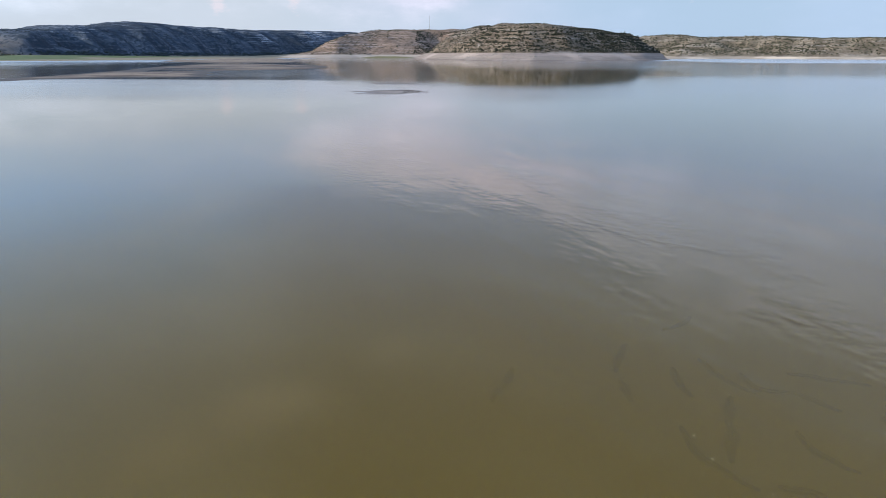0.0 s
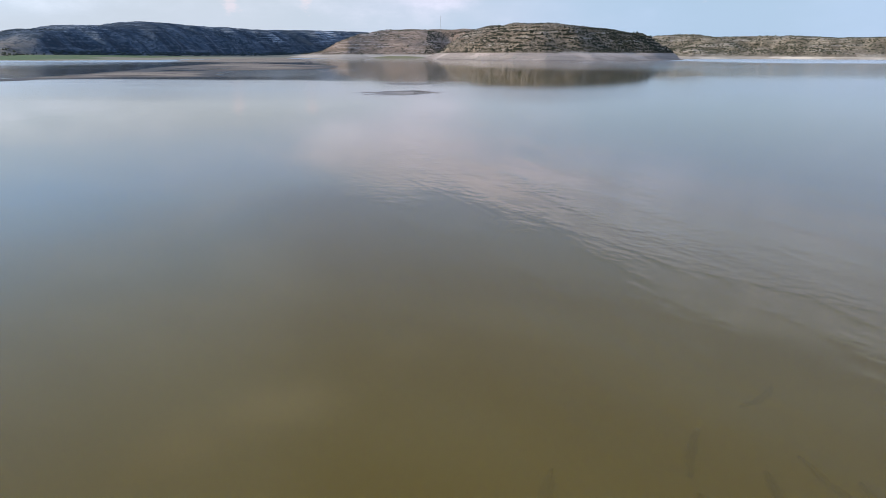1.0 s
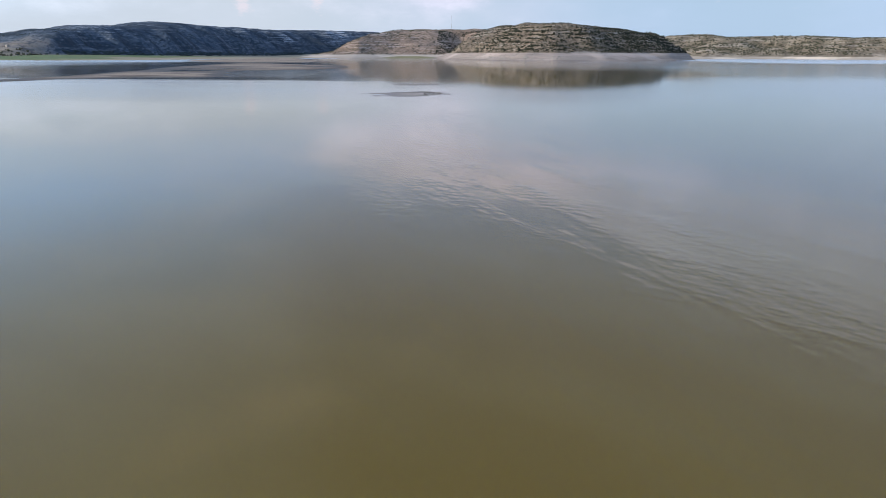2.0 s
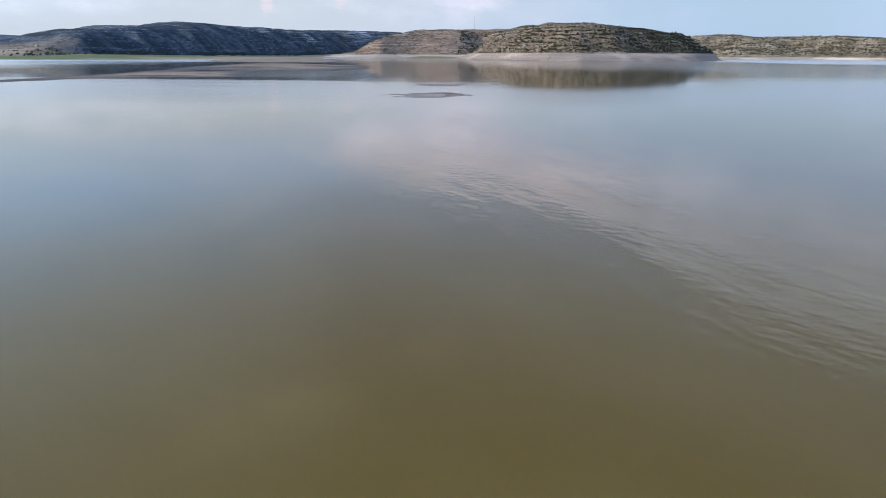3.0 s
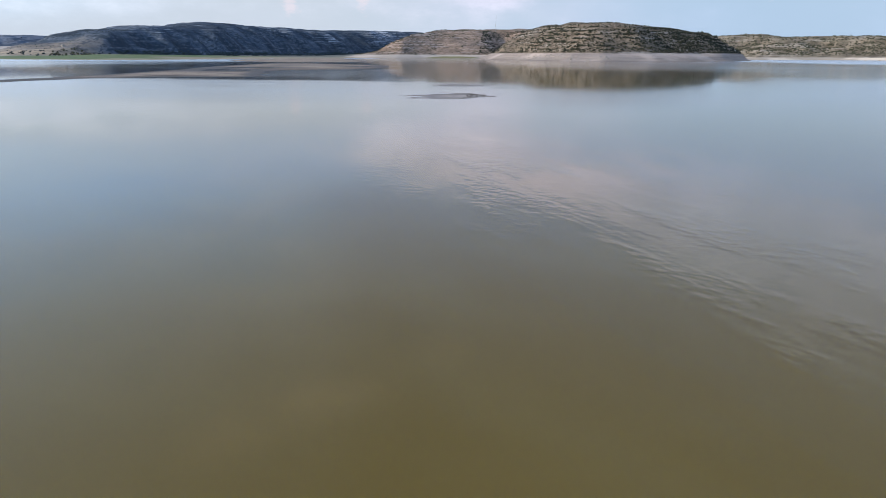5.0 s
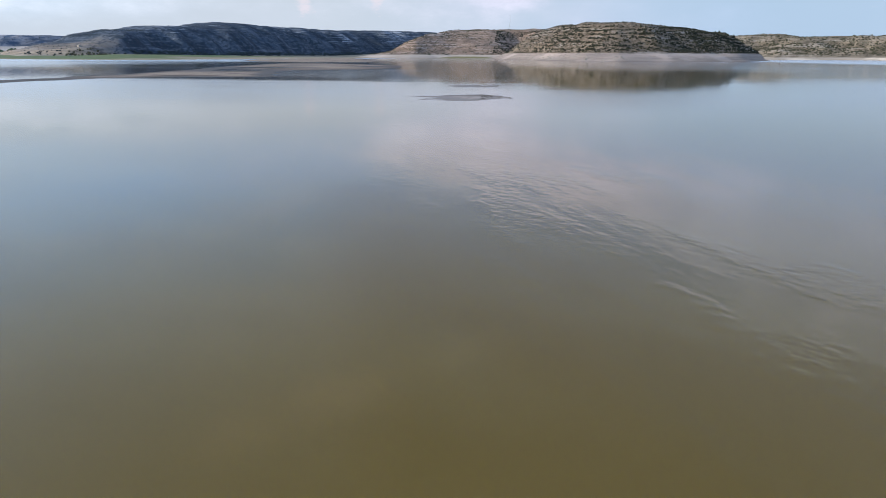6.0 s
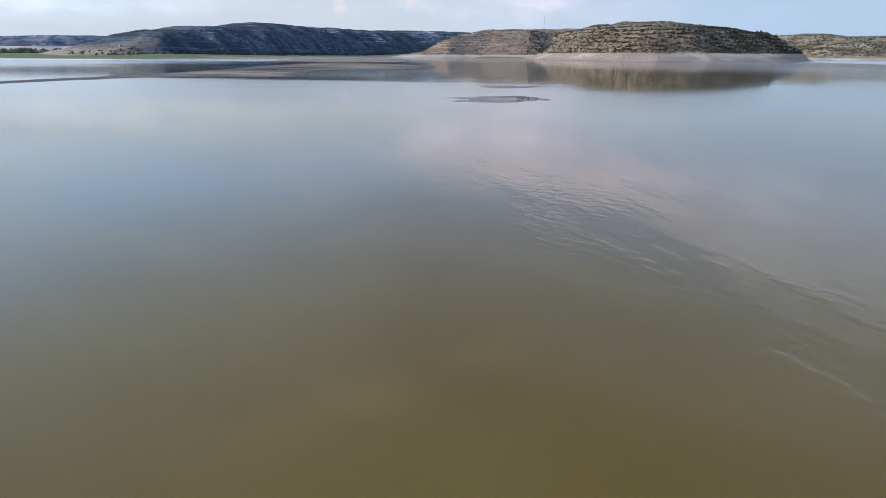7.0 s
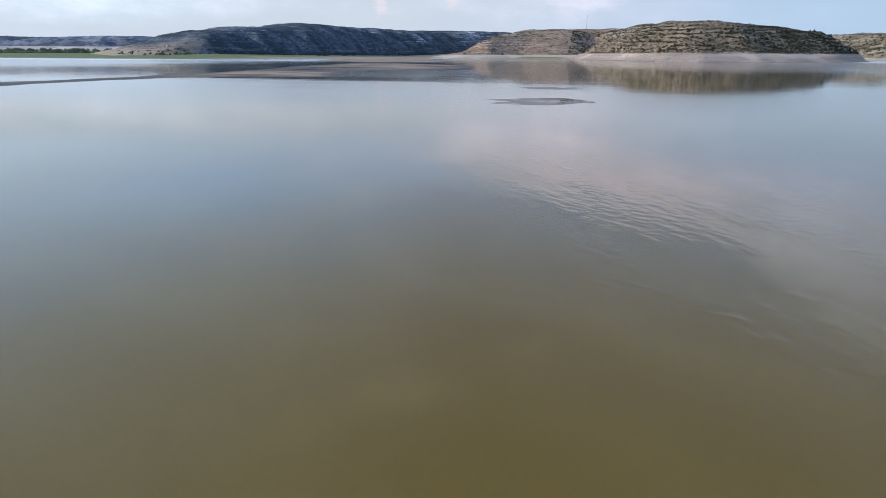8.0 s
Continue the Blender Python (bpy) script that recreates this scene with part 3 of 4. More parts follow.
for depth in (0.075, 0.2):
    silt = grid_mesh("water_silt", span(-9000, 9000, 3000), span(-9000, 9000, 3000), lambda x, y: x * 0 - depth, MAT_SILT)
    tagged(silt, "layer of brown silt hanging in the lake water", "water", kind="structure")

SPIT = [(-245, 240), (-213, 235), (-213, 310), (-206, 345), (-185, 362), (-150, 366), (-135, 385), (-152, 420), (-172, 470), (-178, 525), (-128, 560), (-112, 640), (-140, 760),
        (-280, 950), (-340, 960), (-318, 800), (-299, 660), (-270, 560), (-256, 500), (-244, 430), (-236, 370), (-238, 300)]
FLAT = [(-620, 1500), (-520, 1180), (-400, 1060), (-330, 1010), (-248, 1050), (-262, 1180), (-330, 1420), (-420, 1750), (-540, 2150), (-640, 2100)]
ISLE = [(-37, 224), (-25, 231), (-15, 238), (-8, 234), (-1, 226), (-9, 215), (-16, 208), (-24, 213)]
SHOAL = [(-34, 291), (-24, 302), (-10, 304), (-2, 296), (-14, 283), (-26, 283)]


def bar_height(outline, top, lump, seed, size=18, flat=1.0, warp=6, ragged=0.6, wide=26):
    def height(x, y):
        s = inside(x + fractal(x, y, wide, seed, 3) * warp, y + fractal(x, y, wide, seed + 1, 3) * warp, outline)
        z = np.interp(s, [-14, -4, 0, 4, 12, 40], [-0.7, -0.25, 0.0, top * 0.3, top * 0.55, top])
        return z + fractal(x * flat, y, size, seed + 2, 4) * lump * np.clip((s - 8) / 20, ragged, 1)
    return height


def isle_height(x, y):
    """Almost awash at its western end, lumpy towards the east."""
    east = np.interp(x, [-36, -24, -14, 0], [0.12, 0.4, 1.0, 1.0])
    z = bar_height(ISLE, 0.42, 0.0, 71, 3.0, 0.6, 5, 0.5)(x, y)
    return np.where(z > 0, z * east, z) + fractal(x * 0.45, y, 1.9, 74, 4, 0.6) * (0.06 + 0.08 * east)


spit_height = bar_height(SPIT, 0.27, 0.50, 61, 34, 0.3, 3.5, 0.06)
tagged(grid_mesh("mud_bar", span(-380, -90, 2.2), span(225, 990, 2.8), spit_height, MAT_BAR, edge_keep(-0.4)),
       "long low spit of wet brown mud in the lake", "mud bank", kind="structure")
tagged(grid_mesh("mud_flat", span(-720, -180, 5), span(960, 2250, 6), bar_height(FLAT, 0.5, 0.5, 65, 70, 0.25, 14, 0.3, 90), MAT_BAR, edge_keep(-0.4)),
       "wide flat of pale drying mud before the brown hill", "mud bank", kind="structure")
tagged(grid_mesh("mud_islet", span(-50, 10, 0.4), span(195, 252, 0.45), isle_height, MAT_ISLE, edge_keep(-0.3)),
       "small islet of grey mud just above the water", "mud bank", kind="structure")
tagged(grid_mesh("mud_shoal", span(-45, 10, 0.8), span(270, 315, 0.8), bar_height(SHOAL, 0.09, 0.05, 81, 5, 0.4, 6, 0.8), MAT_ISLE, edge_keep(-0.15)),
       "barely awash shoal of dark mud", "mud bank", kind="structure")

# ---- helpers for things ----


def mesh_object(name, bm, mat, smooth=True):
    me = bpy.data.meshes.new(name)
    bm.to_mesh(me)
    bm.free()
    me.materials.append(mat)
    if smooth:
        me.polygons.foreach_set("use_smooth", np.ones(len(me.polygons), bool))
    return new(name, me)


def part(name, bm, mat, parent, label="", smooth=True):
    ob = mesh_object(name, bm, mat, smooth)
    ob.parent = parent
    return tagged(ob, label)


def box(bm, centre, size, turn=0.0):
    m = Matrix.Translation(centre) @ Matrix.Rotation(turn, 4, "Z") @ Matrix.Diagonal((*size, 1))
    return bmesh.ops.create_cube(bm, size=1.0, matrix=m)["verts"]


def tube(bm, path, radii, sides=6):
    """A tapered tube through the points of path, closed at both ends."""
    rings = []
    for i, p in enumerate(path):
        p = Vector(p)
        ahead = (Vector(path[min(i + 1, len(path) - 1)]) - Vector(path[max(i - 1, 0)])).normalized()
        side = ahead.orthogonal().normalized()
        other = ahead.cross(side)
        rings.append([bm.verts.new(p + radii[i] * (math.cos(a) * side + math.sin(a) * other)) for a in [2 * math.pi * k / sides for k in range(sides)]])
    for a, b in zip(rings, rings[1:]):
        for k in range(sides):
            bm.faces.new((a[k], a[(k + 1) % sides], b[(k + 1) % sides], b[k]))
    bm.faces.new(rings[0][::-1])
    bm.faces.new(rings[-1])


def blob(bm, centre, size, rng, detail=1, uneven=0.25):
    """A lumpy clump of twigs and leaves."""
    made = bmesh.ops.create_icosphere(bm, subdivisions=detail, radius=1.0)["verts"]
    for v in made:
        k = 1 + rng.uniform(-uneven, uneven)
        v.co = Vector((v.co.x * size[0] * k, v.co.y * size[1] * k, v.co.z * size[2] * k)) + Vector(centre)


def height_at(height, x, y):
    return float(height(np.array([[x]], float), np.array([[y]], float))[0, 0])


def scatter(height, xr, yr, count, low, high, seed, clump=90.0, bias=0.0):
    """Places on a hill between two heights, gathered into loose thickets."""
    rng = np.random.default_rng(seed)
    out = []
    while len(out) < count:
        x, y = rng.uniform(*xr, 4000), rng.uniform(*yr, 4000)
        z = height(x, y)
        thick = fractal(x, y, clump, seed + 90, 3) * 0.9 + fractal(x, y, clump * 4, seed + 95, 2) * 0.5
        ok = (z > low) & (z < high) & (rng.uniform(-0.9, 0.9, 4000) < thick + bias)
        out += [(float(a), float(b), float(c)) for a, b, c in zip(x[ok], y[ok], z[ok])]
    return out[:count]


# ---- junipers ----


def make_juniper(rng, tall, wide):
    tree = tagged(new("juniper_tree"), "dark green rounded juniper on a dry stony slope", "tree", "junipers on the headland")
    bm = bmesh.new()
    lean = (rng.uniform(-0.1, 0.1) * tall, rng.uniform(-0.1, 0.1) * tall)
    tube(bm, [(0, 0, -0.6), (lean[0] * 0.3, lean[1] * 0.3, tall * 0.25), (lean[0], lean[1], tall * 0.7)], [0.09 * tall * 0.6, 0.05 * tall * 0.6, 0.02 * tall * 0.6])
    for k in range(3):
        a = rng.uniform(0, 6.28)
        tube(bm, [(lean[0] * 0.4, lean[1] * 0.4, tall * 0.28), (math.cos(a) * wide * 0.4, math.sin(a) * wide * 0.4, tall * 0.55)], [0.03 * tall * 0.6, 0.012 * tall * 0.6], 5)
    part("trunk", bm, MAT_BARK, tree)
    bm = bmesh.new()
    for k in range(26):
        a, u = rng.uniform(0, 6.28), rng.random()
        h = 0.14 + 0.86 * u
        r = wide * (1 - 0.75 * u**1.6) * rng.uniform(0.15, 1.0) ** 0.6
        size = wide * rng.uniform(0.20, 0.42) * (1 - 0.35 * u)
        blob(bm, (math.cos(a) * r * 0.75 + lean[0] * u, math.sin(a) * r * 0.75 + lean[1] * u, tall * h * 0.9), (size, size, size * rng.uniform(0.6, 0.95)), rng, 1, 0.35)
    part("crown", bm, MAT_CROWN, tree, smooth=False)
    return tree


def plant_junipers():
    rng = random.Random(7)
    kinds = [make_juniper(rng, t, w) for t, w in ((4.4, 3.6), (5.0, 3.6), (3.9, 4.0), (5.6, 4.2), (4.2, 3.0), (3.6, 3.4))]
    spots = scatter(headland_height, (-90, 640), (1430, 1850), 290, 19.5, 92, 3, 60, 0.12)
    for i, (x, y, z) in enumerate(spots):
        s = rng.uniform(0.6, 1.35) * (0.55 if z > 70 else 1.0)
        m = pose(x, y, z - 0.3, 0, 0, rng.uniform(0, 360)) @ Matrix.Diagonal((s, s, s * rng.uniform(0.85, 1.2), 1))
        if i < len(kinds):
            kinds[i].matrix_basis = m
        else:
            made = copy_thing(kinds[i % len(kinds)], m)
            made.matrix_basis = m


def thicket(name, spots, size, mat, label, category, seed, lumps=5, tall=0.8):
    """Many far bushes as one growth: each a few lumpy clumps."""
    rng = np.random.default_rng(seed)
    bm = bmesh.new()
    bmesh.ops.create_icosphere(bm, subdivisions=1, radius=1.0)
    bm.verts.ensure_lookup_table()
    ball = np.array([v.co[:] for v in bm.verts])
    tris = np.array([[v.index for v in f.verts] for f in bm.faces])
    bm.free()
    verts, faces, n = [], [], 0
    for x, y, z in spots:
        s = size * rng.uniform(0.55, 1.35)
        for k in range(lumps):
            r = s * rng.uniform(0.35, 0.7)
            at = np.array([x, y, z]) + rng.normal(0, 0.45, 3) * (s, s, 0) + (0, 0, s * rng.uniform(0.15, 1.0) * tall)
            verts.append(ball * rng.uniform(0.7, 1.3, (len(ball), 1)) * (r, r, r * tall) + at)
            faces.append(tris + n)
            n += len(ball)
    me = bpy.data.meshes.new(name)
    me.from_pydata(np.concatenate(verts).tolist(), [], np.concatenate(faces).tolist())
    me.materials.append(mat)
    return tagged(new(name, me), label, category, kind="stuff")


def thin_above(level, spots):
    return [q for i, q in enumerate(spots) if q[2] < level or i % 3 == 0]


def off_the_toe(spots):
    """Bushes thin out on the bare low end of the shaded hill."""
    return [q for i, q in enumerate(spots) if (q[0] + 1242) * 0.377 + (q[1] - 1876) * 0.926 > -40 or i % 12 == 0]


plant_junipers()
def on_ledges(spots, step, keep):
    """Bushes gather in rows on the ledges of a terraced slope."""
    return [q for q in spots if (q[2] / step + 0.5 * math.sin(q[0] * 0.013 + 2 * math.sin(q[1] * 0.02))) % 1.0 < keep]


thicket("headland_scrub", thin_above(75, scatter(headland_height, (-100, 640), (1430, 1900), 3000, 18.0, 120, 23, 45, 0.1)), 1.7, MAT_SCRUB, "low grey-green scrub and small junipers on the headland", "shrubs", 1, 4)
thicket("headland_ledge_scrub", on_ledges(scatter(headland_height, (-100, 640), (1430, 1800), 2600, 20.0, 80, 28, 55, 0.0), 9.0, 0.35), 2.5, MAT_CROWN, "dark bushes in broken rows along the headland's ledges", "shrubs", 15, 5, 0.7)
thicket("headland_flank_scrub", scatter(headland_height, (-110, 140), (1480, 2250), 900, 17.5, 120, 25, 40, 0.5), 2.0, MAT_CROWN, "dark junipers thick on the headland's rocky flank", "shrubs", 9, 5)
# extra dark bushes stand in for the shade on this shoulder
thicket("headland_shoulder_scrub", scatter(headland_height, (340, 640), (1430, 1850), 1000, 17.5, 90, 26, 40, 0.4), 2.1, MAT_CROWN, "dark scrub added to darken the headland's shaded shoulder", "shrubs", 10, 4)
thicket("headland_crest_junipers", scatter(headland_height, (-60, 600), (1700, 2000), 45, 66, 125, 29, 50, 0.2), 1.8, MAT_CROWN, "dark junipers along the headland's skyline", "shrubs", 2, 6)
thicket("middle_hill_scrub", scatter(middle_height, (-640, 300), (2400, 3250), 1900, 12, 150, 43, 110, 0.0), 2.3, MAT_OLIVE, "sparse dark scrub on the brown hill", "shrubs", 3, 4)
# added dark cluster, in place of the gully's shade and rock
thicket("middle_hill_flank_scrub", scatter(middle_height, (-120, 120), (2400, 3100), 900, 12, 150, 45, 60, 0.4), 2.8, MAT_CROWN, "dark bushes standing in for shaded rock in the brown hill's gully", "shrubs", 16, 4)
thicket("shaded_hill_scrub", off_the_toe(scatter(left_height, (-1560, -420), (1500, 3500), 8500, 9, 90, 53, 130, 0.1)), 1.7, MAT_SHADE_TINTED, "dark bushes over the shaded hill's slope", "shrubs", 4, 3, 0.6)
thicket("shaded_hill_foot_trees", off_the_toe(scatter(left_height, (-1300, -500), (1500, 3200), 1500, 7, 20, 55, 60, 0.3)), 3.2, MAT_SHADE_TINTED, "dark trees crowding the foot of the shaded hill", "trees", 17, 4)
thicket("shaded_hill_crest_scrub", scatter(left_height, (-1500, -420), (1700, 3700), 900, 75, 150, 57, 130, 0.0), 1.6, MAT_SHADE_TINTED, "dark scrub on the shaded hill's upper slope", "shrubs", 5, 3, 0.6)
thicket("right_hills_scrub", scatter(right_height, (560, 2600), (1700, 3300), 6500, 14, 130, 63, 90, 0.1), 3.2, MAT_OLIVE, "olive scrub dotted over the dry right-hand hills", "shrubs", 6, 4)
thicket("right_hills_trees", scatter(right_height, (560, 2600), (1700, 3300), 1500, 20, 130, 67, 160, 0.0), 3.4, MAT_SCRUB, "dark green junipers in thickets on the right-hand hills", "trees", 18, 4)
thicket("far_ridge_scrub", scatter(far_height, (-4300, -1700), (2300, 3500), 700, 70, 120, 73, 300, 0.1), 2.2, MAT_CROWN, "dark tree line on the far ridge", "shrubs", 7, 4)


# ---- grove on the meadow ----


def make_willow(rng, tall):
    tree = tagged(new("willow_tree"), "green leafy willow in a belt beside the meadow", "tree", "willow belt by the meadow")
    bm = bmesh.new()
    tube(bm, [(0, 0, -0.5), (0.1, 0.1, tall * 0.3), (0.3, -0.2, tall * 0.75)], [0.35, 0.28, 0.1])
    for k in range(4):
        a = k * 1.6 + rng.uniform(-0.4, 0.4)
        tube(bm, [(0.1, 0.1, tall * 0.25), (math.cos(a) * tall * 0.16, math.sin(a) * tall * 0.16, tall * 0.5)], [0.16, 0.05], 5)
    part("trunk", bm, MAT_BARK, tree)
    bm = bmesh.new()
    for k in range(24):
        a, u = rng.uniform(0, 6.28), rng.random()
        r = tall * 0.42 * math.sin(math.pi * (0.2 + 0.7 * u)) * rng.uniform(0.3, 1.0)
        size = tall * rng.uniform(0.10, 0.2)
        blob(bm, (math.cos(a) * r, math.sin(a) * r, tall * (0.2 + 0.74 * u)), (size, size, size * 0.85), rng, 1, 0.35)
    part("crown", bm, MAT_GROVE, tree, smooth=False)
    return tree


def plant_grove():
    rng = random.Random(17)
    kinds = [make_willow(rng, t) for t in (13.0, 15.0, 11.5, 14.0)]
    for i in range(150):
        k = i / 149
        x = -1540 - 760 * k + rng.uniform(-10, 10)
        y = 1840 + 0.05 * (-1540 - x) + rng.uniform(-45, 45)
        s = rng.uniform(0.55, 0.9)
        m = pose(x, y, height_at(plain_height, x, y), 0, 0, rng.uniform(0, 360)) @ Matrix.Diagonal((s * 1.35, s * 1.35, s * 1.3, 1))
        tree = kinds[i] if i < len(kinds) else copy_thing(kinds[i % len(kinds)], m)
        tree.matrix_basis = m


plant_grove()
thicket("farm_trees", scatter(left_height, (-1200, -1090), (1590, 1720), 55, 6, 26, 79, 40, 0.2), 2.7, MAT_OLIVE, "dark trees clustered at the foot of the hill below the farmhouse", "trees", 14, 6, 1.0)
thicket("meadow_thicket", [(x, y, height_at(plain_height, x, y)) for x, y in [(-1525 - 800 * float(u), 1800 + 130 * float(v)) for u, v in np.random.default_rng(19).random((1000, 2))]],
        5.4, MAT_GROVE, "dense green underwood between the willows", "shrubs", 8, 4)


# ---- boulders on the headland's bank ----


def make_boulder(rng):
    bm = bmesh.new()
    bmesh.ops.create_icosphere(bm, subdivisions=2, radius=1.0)
    cuts = [(Vector((rng.uniform(-1, 1), rng.uniform(-1, 1), rng.uniform(-0.4, 1))).normalized(), rng.uniform(0.6, 0.85)) for _ in range(9)]
    for v in bm.verts:
        for way, far in cuts:
            over = v.co.dot(way) - far
            if over > 0:
                v.co -= way * over
        v.co *= 1 + rng.uniform(-0.04, 0.04)
    return tagged(mesh_object("boulder", bm, MAT_ROCK, False), "pale angular limestone boulder on the bare bank", "rock", "boulders on the bank")


def lay_boulders():
    rng = random.Random(27)
    kinds = [make_boulder(rng) for _ in range(6)]
    spots = scatter(headland_height, (-60, 210), (1420, 1900), 190, 1.0, 15, 33, 40, 0.3) + scatter(headland_height, (200, 600), (1420, 1800), 60, 1.0, 14, 34, 40, 0.0)
    for i, (x, y, z) in enumerate(spots):
        s = rng.uniform(0.9, 2.7) * (1.0 if i < 190 else 0.5)
        m = pose(x, y, z + s * 0.05, rng.uniform(-20, 20), rng.uniform(-20, 20), rng.uniform(0, 360)) @ Matrix.Diagonal((s * 1.3, s, s * 0.75, 1))
        rock = kinds[i] if i < len(kinds) else copy_thing(kinds[i % len(kinds)], m)
        rock.matrix_basis = m


lay_boulders()


# ---- radio mast on the middle hill ----


def build_mast(x, y, tall):
    z = height_at(middle_height, x, y)
    mast = tagged(new("radio_mast"), "tall thin grey lattice radio mast on a hilltop", "mast")
    mast.matrix_basis = pose(x, y, z - 0.5)
    feet = [(math.cos(a), math.sin(a)) for a in (0.5, 0.5 + 2.094, 0.5 + 4.189)]
    low, high = 1.3, 0.55
    for fx, fy in feet:
        bm = bmesh.new()
        tube(bm, [(fx * low, fy * low, 0), (fx * high, fy * high, tall)], [0.16, 0.12], 6)
        part("leg", bm, MAT_STEEL, mast)
    steps = 22
    for k in range(steps):
        bm = bmesh.new()
        for j in range(3):
            a, b = feet[j], feet[(j + 1) % 3]
            r0, r1 = (low + (high - low) * q / steps for q in (k, k + 1))
            z0, z1 = tall * k / steps, tall * (k + 1) / steps
            tube(bm, [(a[0] * r0, a[1] * r0, z0), (b[0] * r1, b[1] * r1, z1)], [0.06, 0.06], 4)
            tube(bm, [(a[0] * r1, a[1] * r1, z1), (b[0] * r1, b[1] * r1, z1)], [0.05, 0.05], 4)
        part("brace", bm, MAT_STEEL, mast)
    for h, a in ((0.93, 0.3), (0.9, 2.5), (0.84, 4.4)):
        bm = bmesh.new()
        box(bm, (math.cos(a) * 0.95, math.sin(a) * 0.95, tall * h), (0.3, 0.45, 2.4), a)
        part("antenna", bm, MAT_PLASTER, mast, "white panel antenna", False)
    bm = bmesh.new()
    tube(bm, [(0, 0, tall), (0, 0, tall + 3.5)], [0.06, 0.03], 5)
    part("spike", bm, MAT_STEEL, mast)
    bm = bmesh.new()
    box(bm, (0, 0, 0.2), (4, 4, 1.4))
    part("footing", bm, MAT_ROCK, mast, "concrete footing", False)


build_mast(-65, 3120, 72)


# ---- farmhouse below the shaded hill ----


def build_house(x, y, turn, height):
    z = height_at(height, x, y)
    house = tagged(new("farmhouse"), "low pale plastered farmhouse with a sheet roof under the hill", "house")
    house.matrix_basis = pose(x, y, z, 0, 0, turn)
    bm = bmesh.new()
    box(bm, (0, 0, 0.9), (15, 7, 5.8))
    part("wall", bm, MAT_PLASTER, house, smooth=False)
    bm = bmesh.new()
    rows = [[bm.verts.new((sx * 8, sy, sz)) for sx in (-1, 1)] for sy, sz in ((-4.1, 3.7), (0, 5.5), (4.1, 3.7), (0, 5.2))]
    for a, b in ((0, 1), (1, 2), (2, 3), (3, 0)):
        bm.faces.new((rows[a][0], rows[a][1], rows[b][1], rows[b][0]))
    for e in (0, 1):
        bm.faces.new([rows[k][e] for k in range(4)])
    bmesh.ops.recalc_face_normals(bm, faces=bm.faces)
    part("roof", bm, MAT_SHEET, house, "pale sheet-metal roof", smooth=False)
    bm = bmesh.new()
    box(bm, (0, -3.53, 1.15), (1.1, 0.12, 2.1))
    part("door", bm, MAT_BARK, house, smooth=False)
    for wx in (-5.2, -2.6, 2.6, 5.2):
        bm = bmesh.new()
        box(bm, (wx, -3.52, 1.9), (1.0, 0.1, 1.2))
        window = part("window", bm, MAT_PANE, house, smooth=False)
        bm = bmesh.new()
        box(bm, (wx, -3.58, 1.25), (1.3, 0.25, 0.1))
        part("sill", bm, MAT_ROCK, window, smooth=False)
    bm = bmesh.new()
    box(bm, (4.5, 1.0, 5.6), (0.8, 0.8, 1.5))
    part("chimney", bm, MAT_PLASTER, house, smooth=False)


build_house(-1218, 1712, -40, lambda x, y: np.maximum(left_height(x, y), plain_height(x, y)))

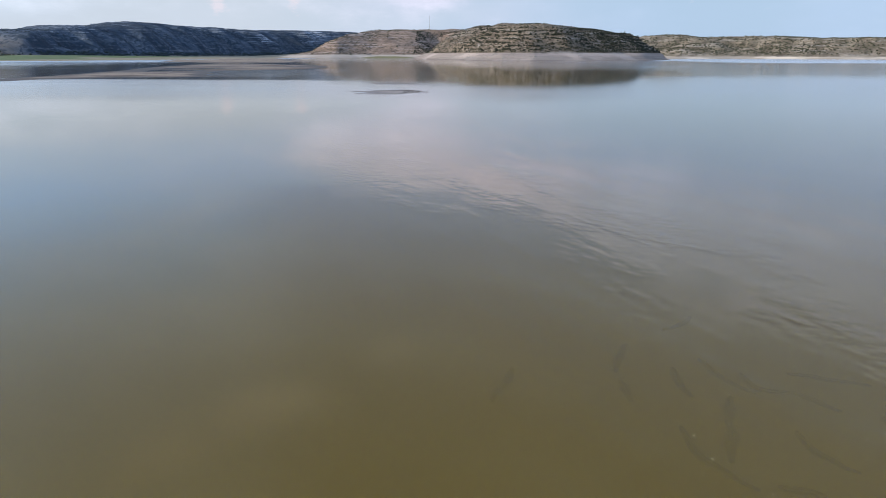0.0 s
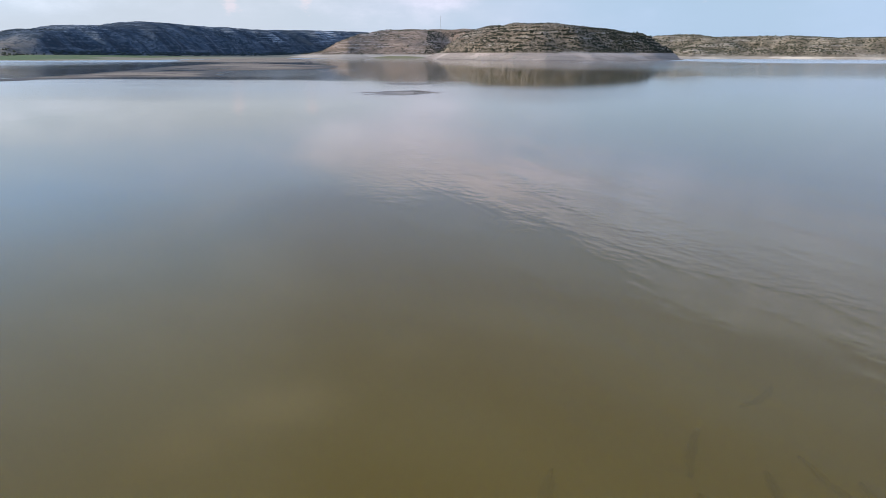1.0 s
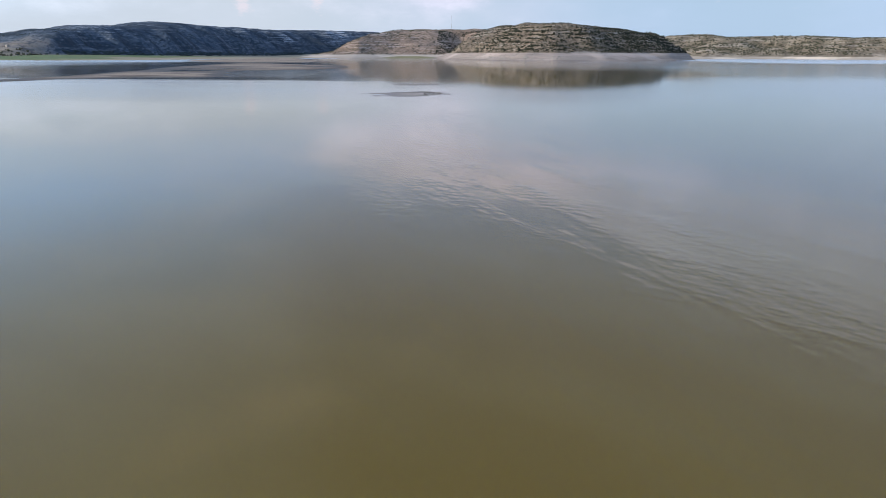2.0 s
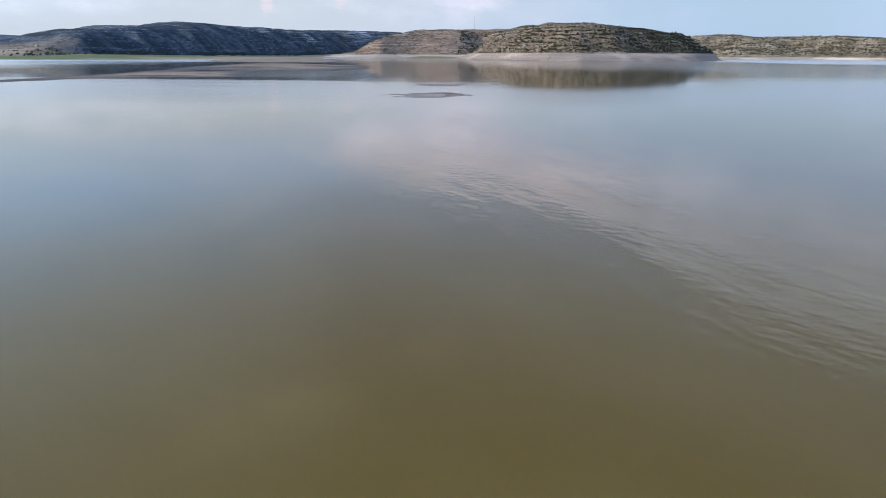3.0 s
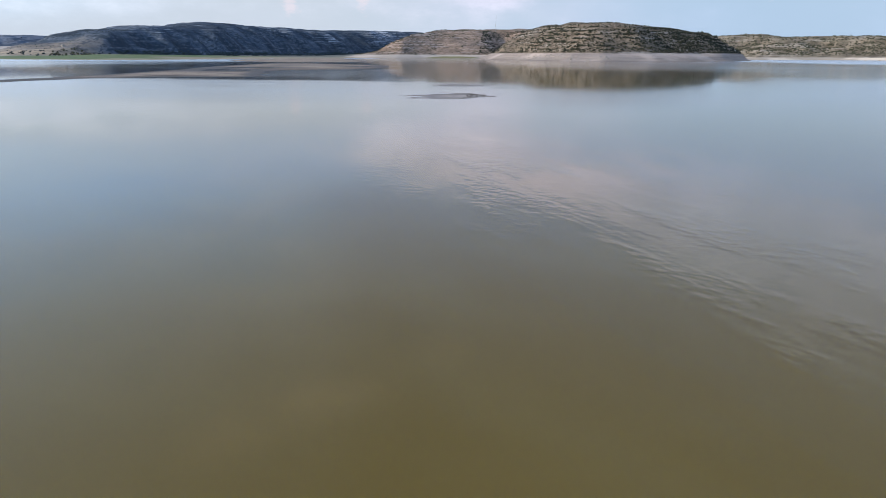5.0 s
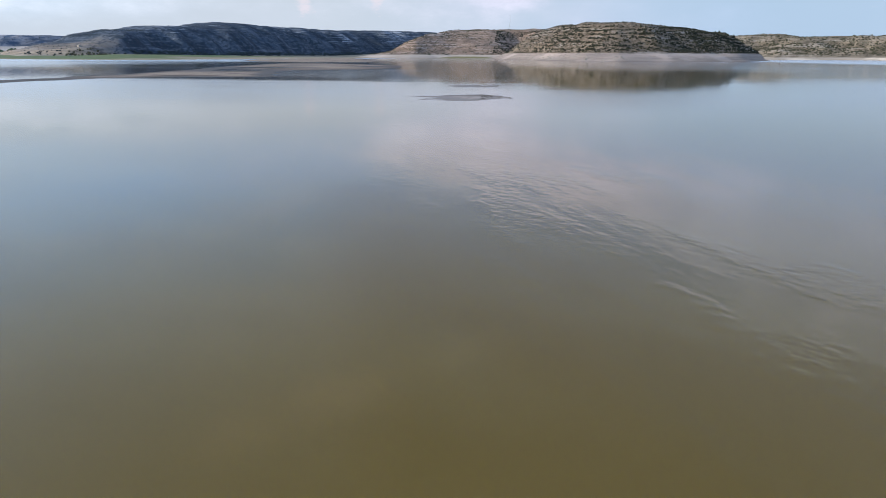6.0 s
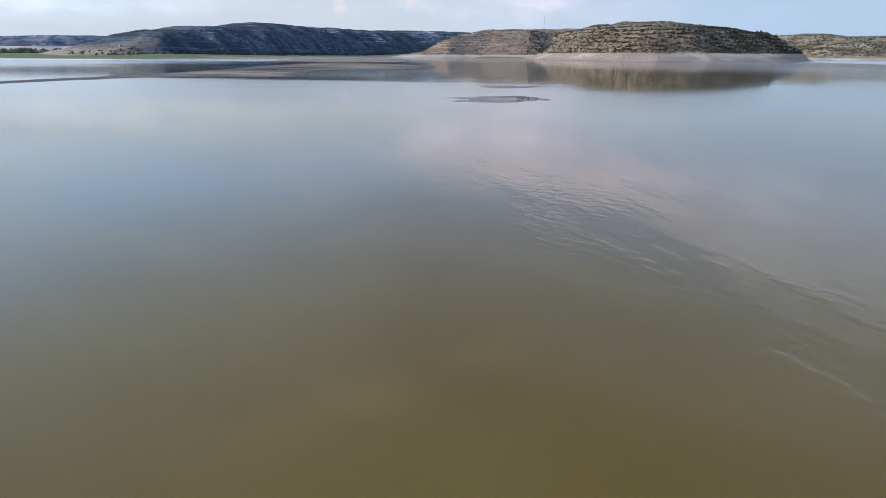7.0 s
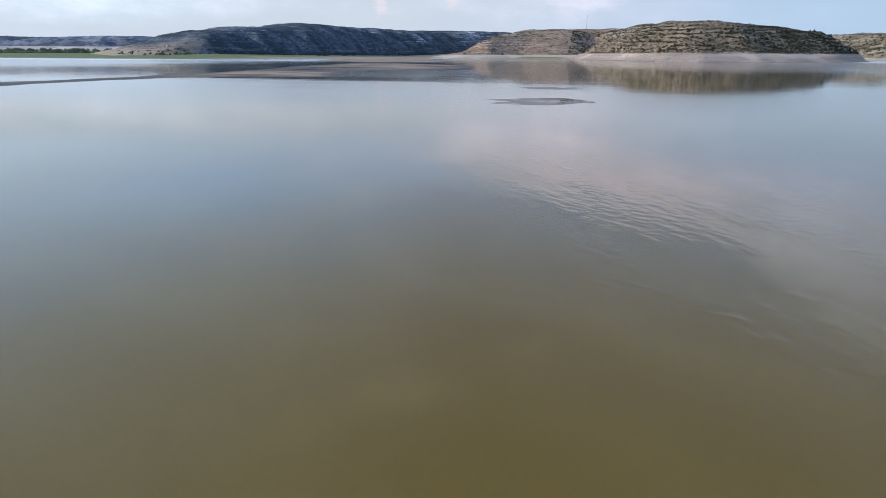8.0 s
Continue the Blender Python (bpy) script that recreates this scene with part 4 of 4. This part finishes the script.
# ---- sunken branches and drift near the first stretch ----


def sunken_branch(x, y, heading, length, bend, seed):
    """A drowned bough: its knuckle breaks the surface, the rest slopes down into the murk."""
    rng = random.Random(seed)
    bough = tagged(new("sunken_branch"), "dark sodden branch lying just under the muddy water", "branch", "drowned branches")
    bough.matrix_basis = pose(x, y, 0, 0, 0, heading)
    path, a, p = [], 0.0, Vector((0, 0, -0.012))
    n = 14
    for i in range(n):
        path.append(p.copy())
        a += radians(bend) / n + rng.uniform(-0.24, 0.24)
        p = p + Vector((math.cos(a), math.sin(a), 0)) * (length / n)
        p.z = -0.028 - 0.022 * ((i + 1) / n) ** 1.3 + rng.uniform(-0.006, 0.006)
    bm = bmesh.new()
    tube(bm, path, [0.022 - 0.016 * i / (n - 1) for i in range(n)], 7)
    part("bough", bm, MAT_SUNK, bough)
    for k in range(2):
        q = path[rng.randrange(2, n - 1)]
        b = rng.uniform(-1.2, 1.2)
        s = rng.uniform(0.3, 0.9)
        bm = bmesh.new()
        tube(bm, [q, q + Vector((math.cos(b) * s * 0.6, math.sin(b) * s * 0.6, 0.03)), q + Vector((math.cos(b + 0.3) * s, math.sin(b + 0.3) * s, -0.05))], [0.010, 0.007, 0.004], 4)
        part("twig", bm, MAT_SUNK, bough)
    verts, faces = [], []
    for k in range(4500):  # slimy weed trailing from the bough
        u = rng.random() ** 0.8 * (n - 1.001)
        q = path[int(u)].lerp(path[int(u) + 1], u % 1) if u < n - 1 else path[-1]
        wide = 0.02 + 0.08 * math.sin(math.pi * min(1, 0.12 + u / n))
        wide *= (0.35, 0.6, 0.85)[k % 3]
        q = q + Vector((rng.gauss(0, wide), rng.gauss(0, wide), -0.002 - rng.random() * 0.022))
        c = rng.gauss(0, 0.6) + (path[min(int(u) + 1, n - 1)] - path[int(u)]).to_2d().angle_signed(Vector((1, 0)), 0.0)
        s, w = rng.uniform(0.05, 0.15), rng.uniform(0.008, 0.017)
        e, side = Vector((math.cos(c) * s, math.sin(c) * s, -0.006)), Vector((-math.sin(c) * w, math.cos(c) * w, 0))
        b = len(verts)
        verts += [q - side, q + side, q + e * 0.6 + side * 0.8, q + e * 0.6 - side * 0.8, q + e]
        faces += [(b, b + 1, b + 2, b + 3), (b + 3, b + 2, b + 4)]
    me = bpy.data.meshes.new("weed")
    me.from_pydata([tuple(v) for v in verts], [], faces)
    me.materials.append(MAT_WEED)
    weed = tagged(new("weed", me), "dark slimy weed trailing from the branch", kind="stuff")
    weed.parent = bough


for k, (x, y, heading, length, bend) in enumerate([
        (8.3, 25.6, 235, 3.0, 50), (7.1, 22.2, 285, 1.5, 20), (11.0, 24.1, 274, 3.4, -15), (11.0, 21.0, 265, 2.4, -40), (10.2, 19.1, 255, 2.4, 20), (8.4, 19.0, 272, 3.9, 28),
        (12.2, 22.8, 275, 2.4, 50), (14.1, 22.8, 346, 3.2, -14), (13.6, 21.3, 326, 1.7, -10), (12.3, 18.7, 275, 2.6, 70), (2.9, 23.3, 260, 3.0, -15), (9.6, 23.3, 254, 2.4, 10),
        (10.2, 15.8, 335, 1.3, 0), (12.3, 28.6, 232, 2.5, 20), (15.9, 19.6, 310, 2.2, 20)]):
    sunken_branch(x, y, heading, length, bend, 300 + k)


def scatter_clods():
    """Clods of mud on the islet and along the spit's edge."""
    spots = scatter(isle_height, (-14, -1), (206, 238), 55, 0.05, 2, 111, 8, 0.1)
    thicket("mud_clods", spots, 0.32, MAT_CLOD, "dark lumps of dried mud on the islet", "mud", 12, 3, 0.35)
    spots = scatter(spit_height, (-260, -100), (235, 560), 420, 0.05, 2, 113, 30, 0.0)
    thicket("spit_clods", spots, 0.22, MAT_CLOD, "dark lumps of mud along the spit", "mud", 13, 2, 0.5)


scatter_clods()


def make_chip(rng):
    """A splintered, bleached bit of drift that lies on the water."""
    bm = bmesh.new()
    n, length = 5, rng.uniform(0.10, 0.2)
    tube(bm, [(length * (i / (n - 1) - 0.5), 0.02 * math.sin(i * 1.4), 0.012 + 0.008 * math.sin(i)) for i in range(n)], [0.008, 0.02, 0.024, 0.018, 0.006], 6)
    return tagged(mesh_object("drift_chip", bm, MAT_BLEACHED), "small bleached splinter of driftwood floating on the lake", "driftwood", "drift chips")


def float_chips():
    rng = random.Random(41)
    kinds = [make_chip(rng) for _ in range(4)]
    places = [(14.9, 23.6), (11.0, 21.1), (9.7, 19.8), (8.6, 18.4), (8.7, 17.1), (13.0, 17.5), (13.7, 17.1), (14.4, 18.2), (13.1, 20.9), (14.6, 20.3), (7.5, 21.8), (8.3, 19.0),
              (3.3, 17.9), (9.8, 15.4), (8.25, 25.5), (7.6, 24.6), (10.1, 19.1), (8.1, 16.4), (11.6, 25.2), (5.7, 27.0), (9.4, 28.2)]
    for i, (x, y) in enumerate(places):
        s = rng.uniform(0.4, 0.7)
        m = pose(x, y, 0.0, 0, 0, rng.uniform(0, 360)) @ Matrix.Diagonal((s, s, s, 1))
        chip = kinds[i] if i < len(kinds) else copy_thing(kinds[i % len(kinds)], m)
        chip.matrix_basis = m


float_chips()
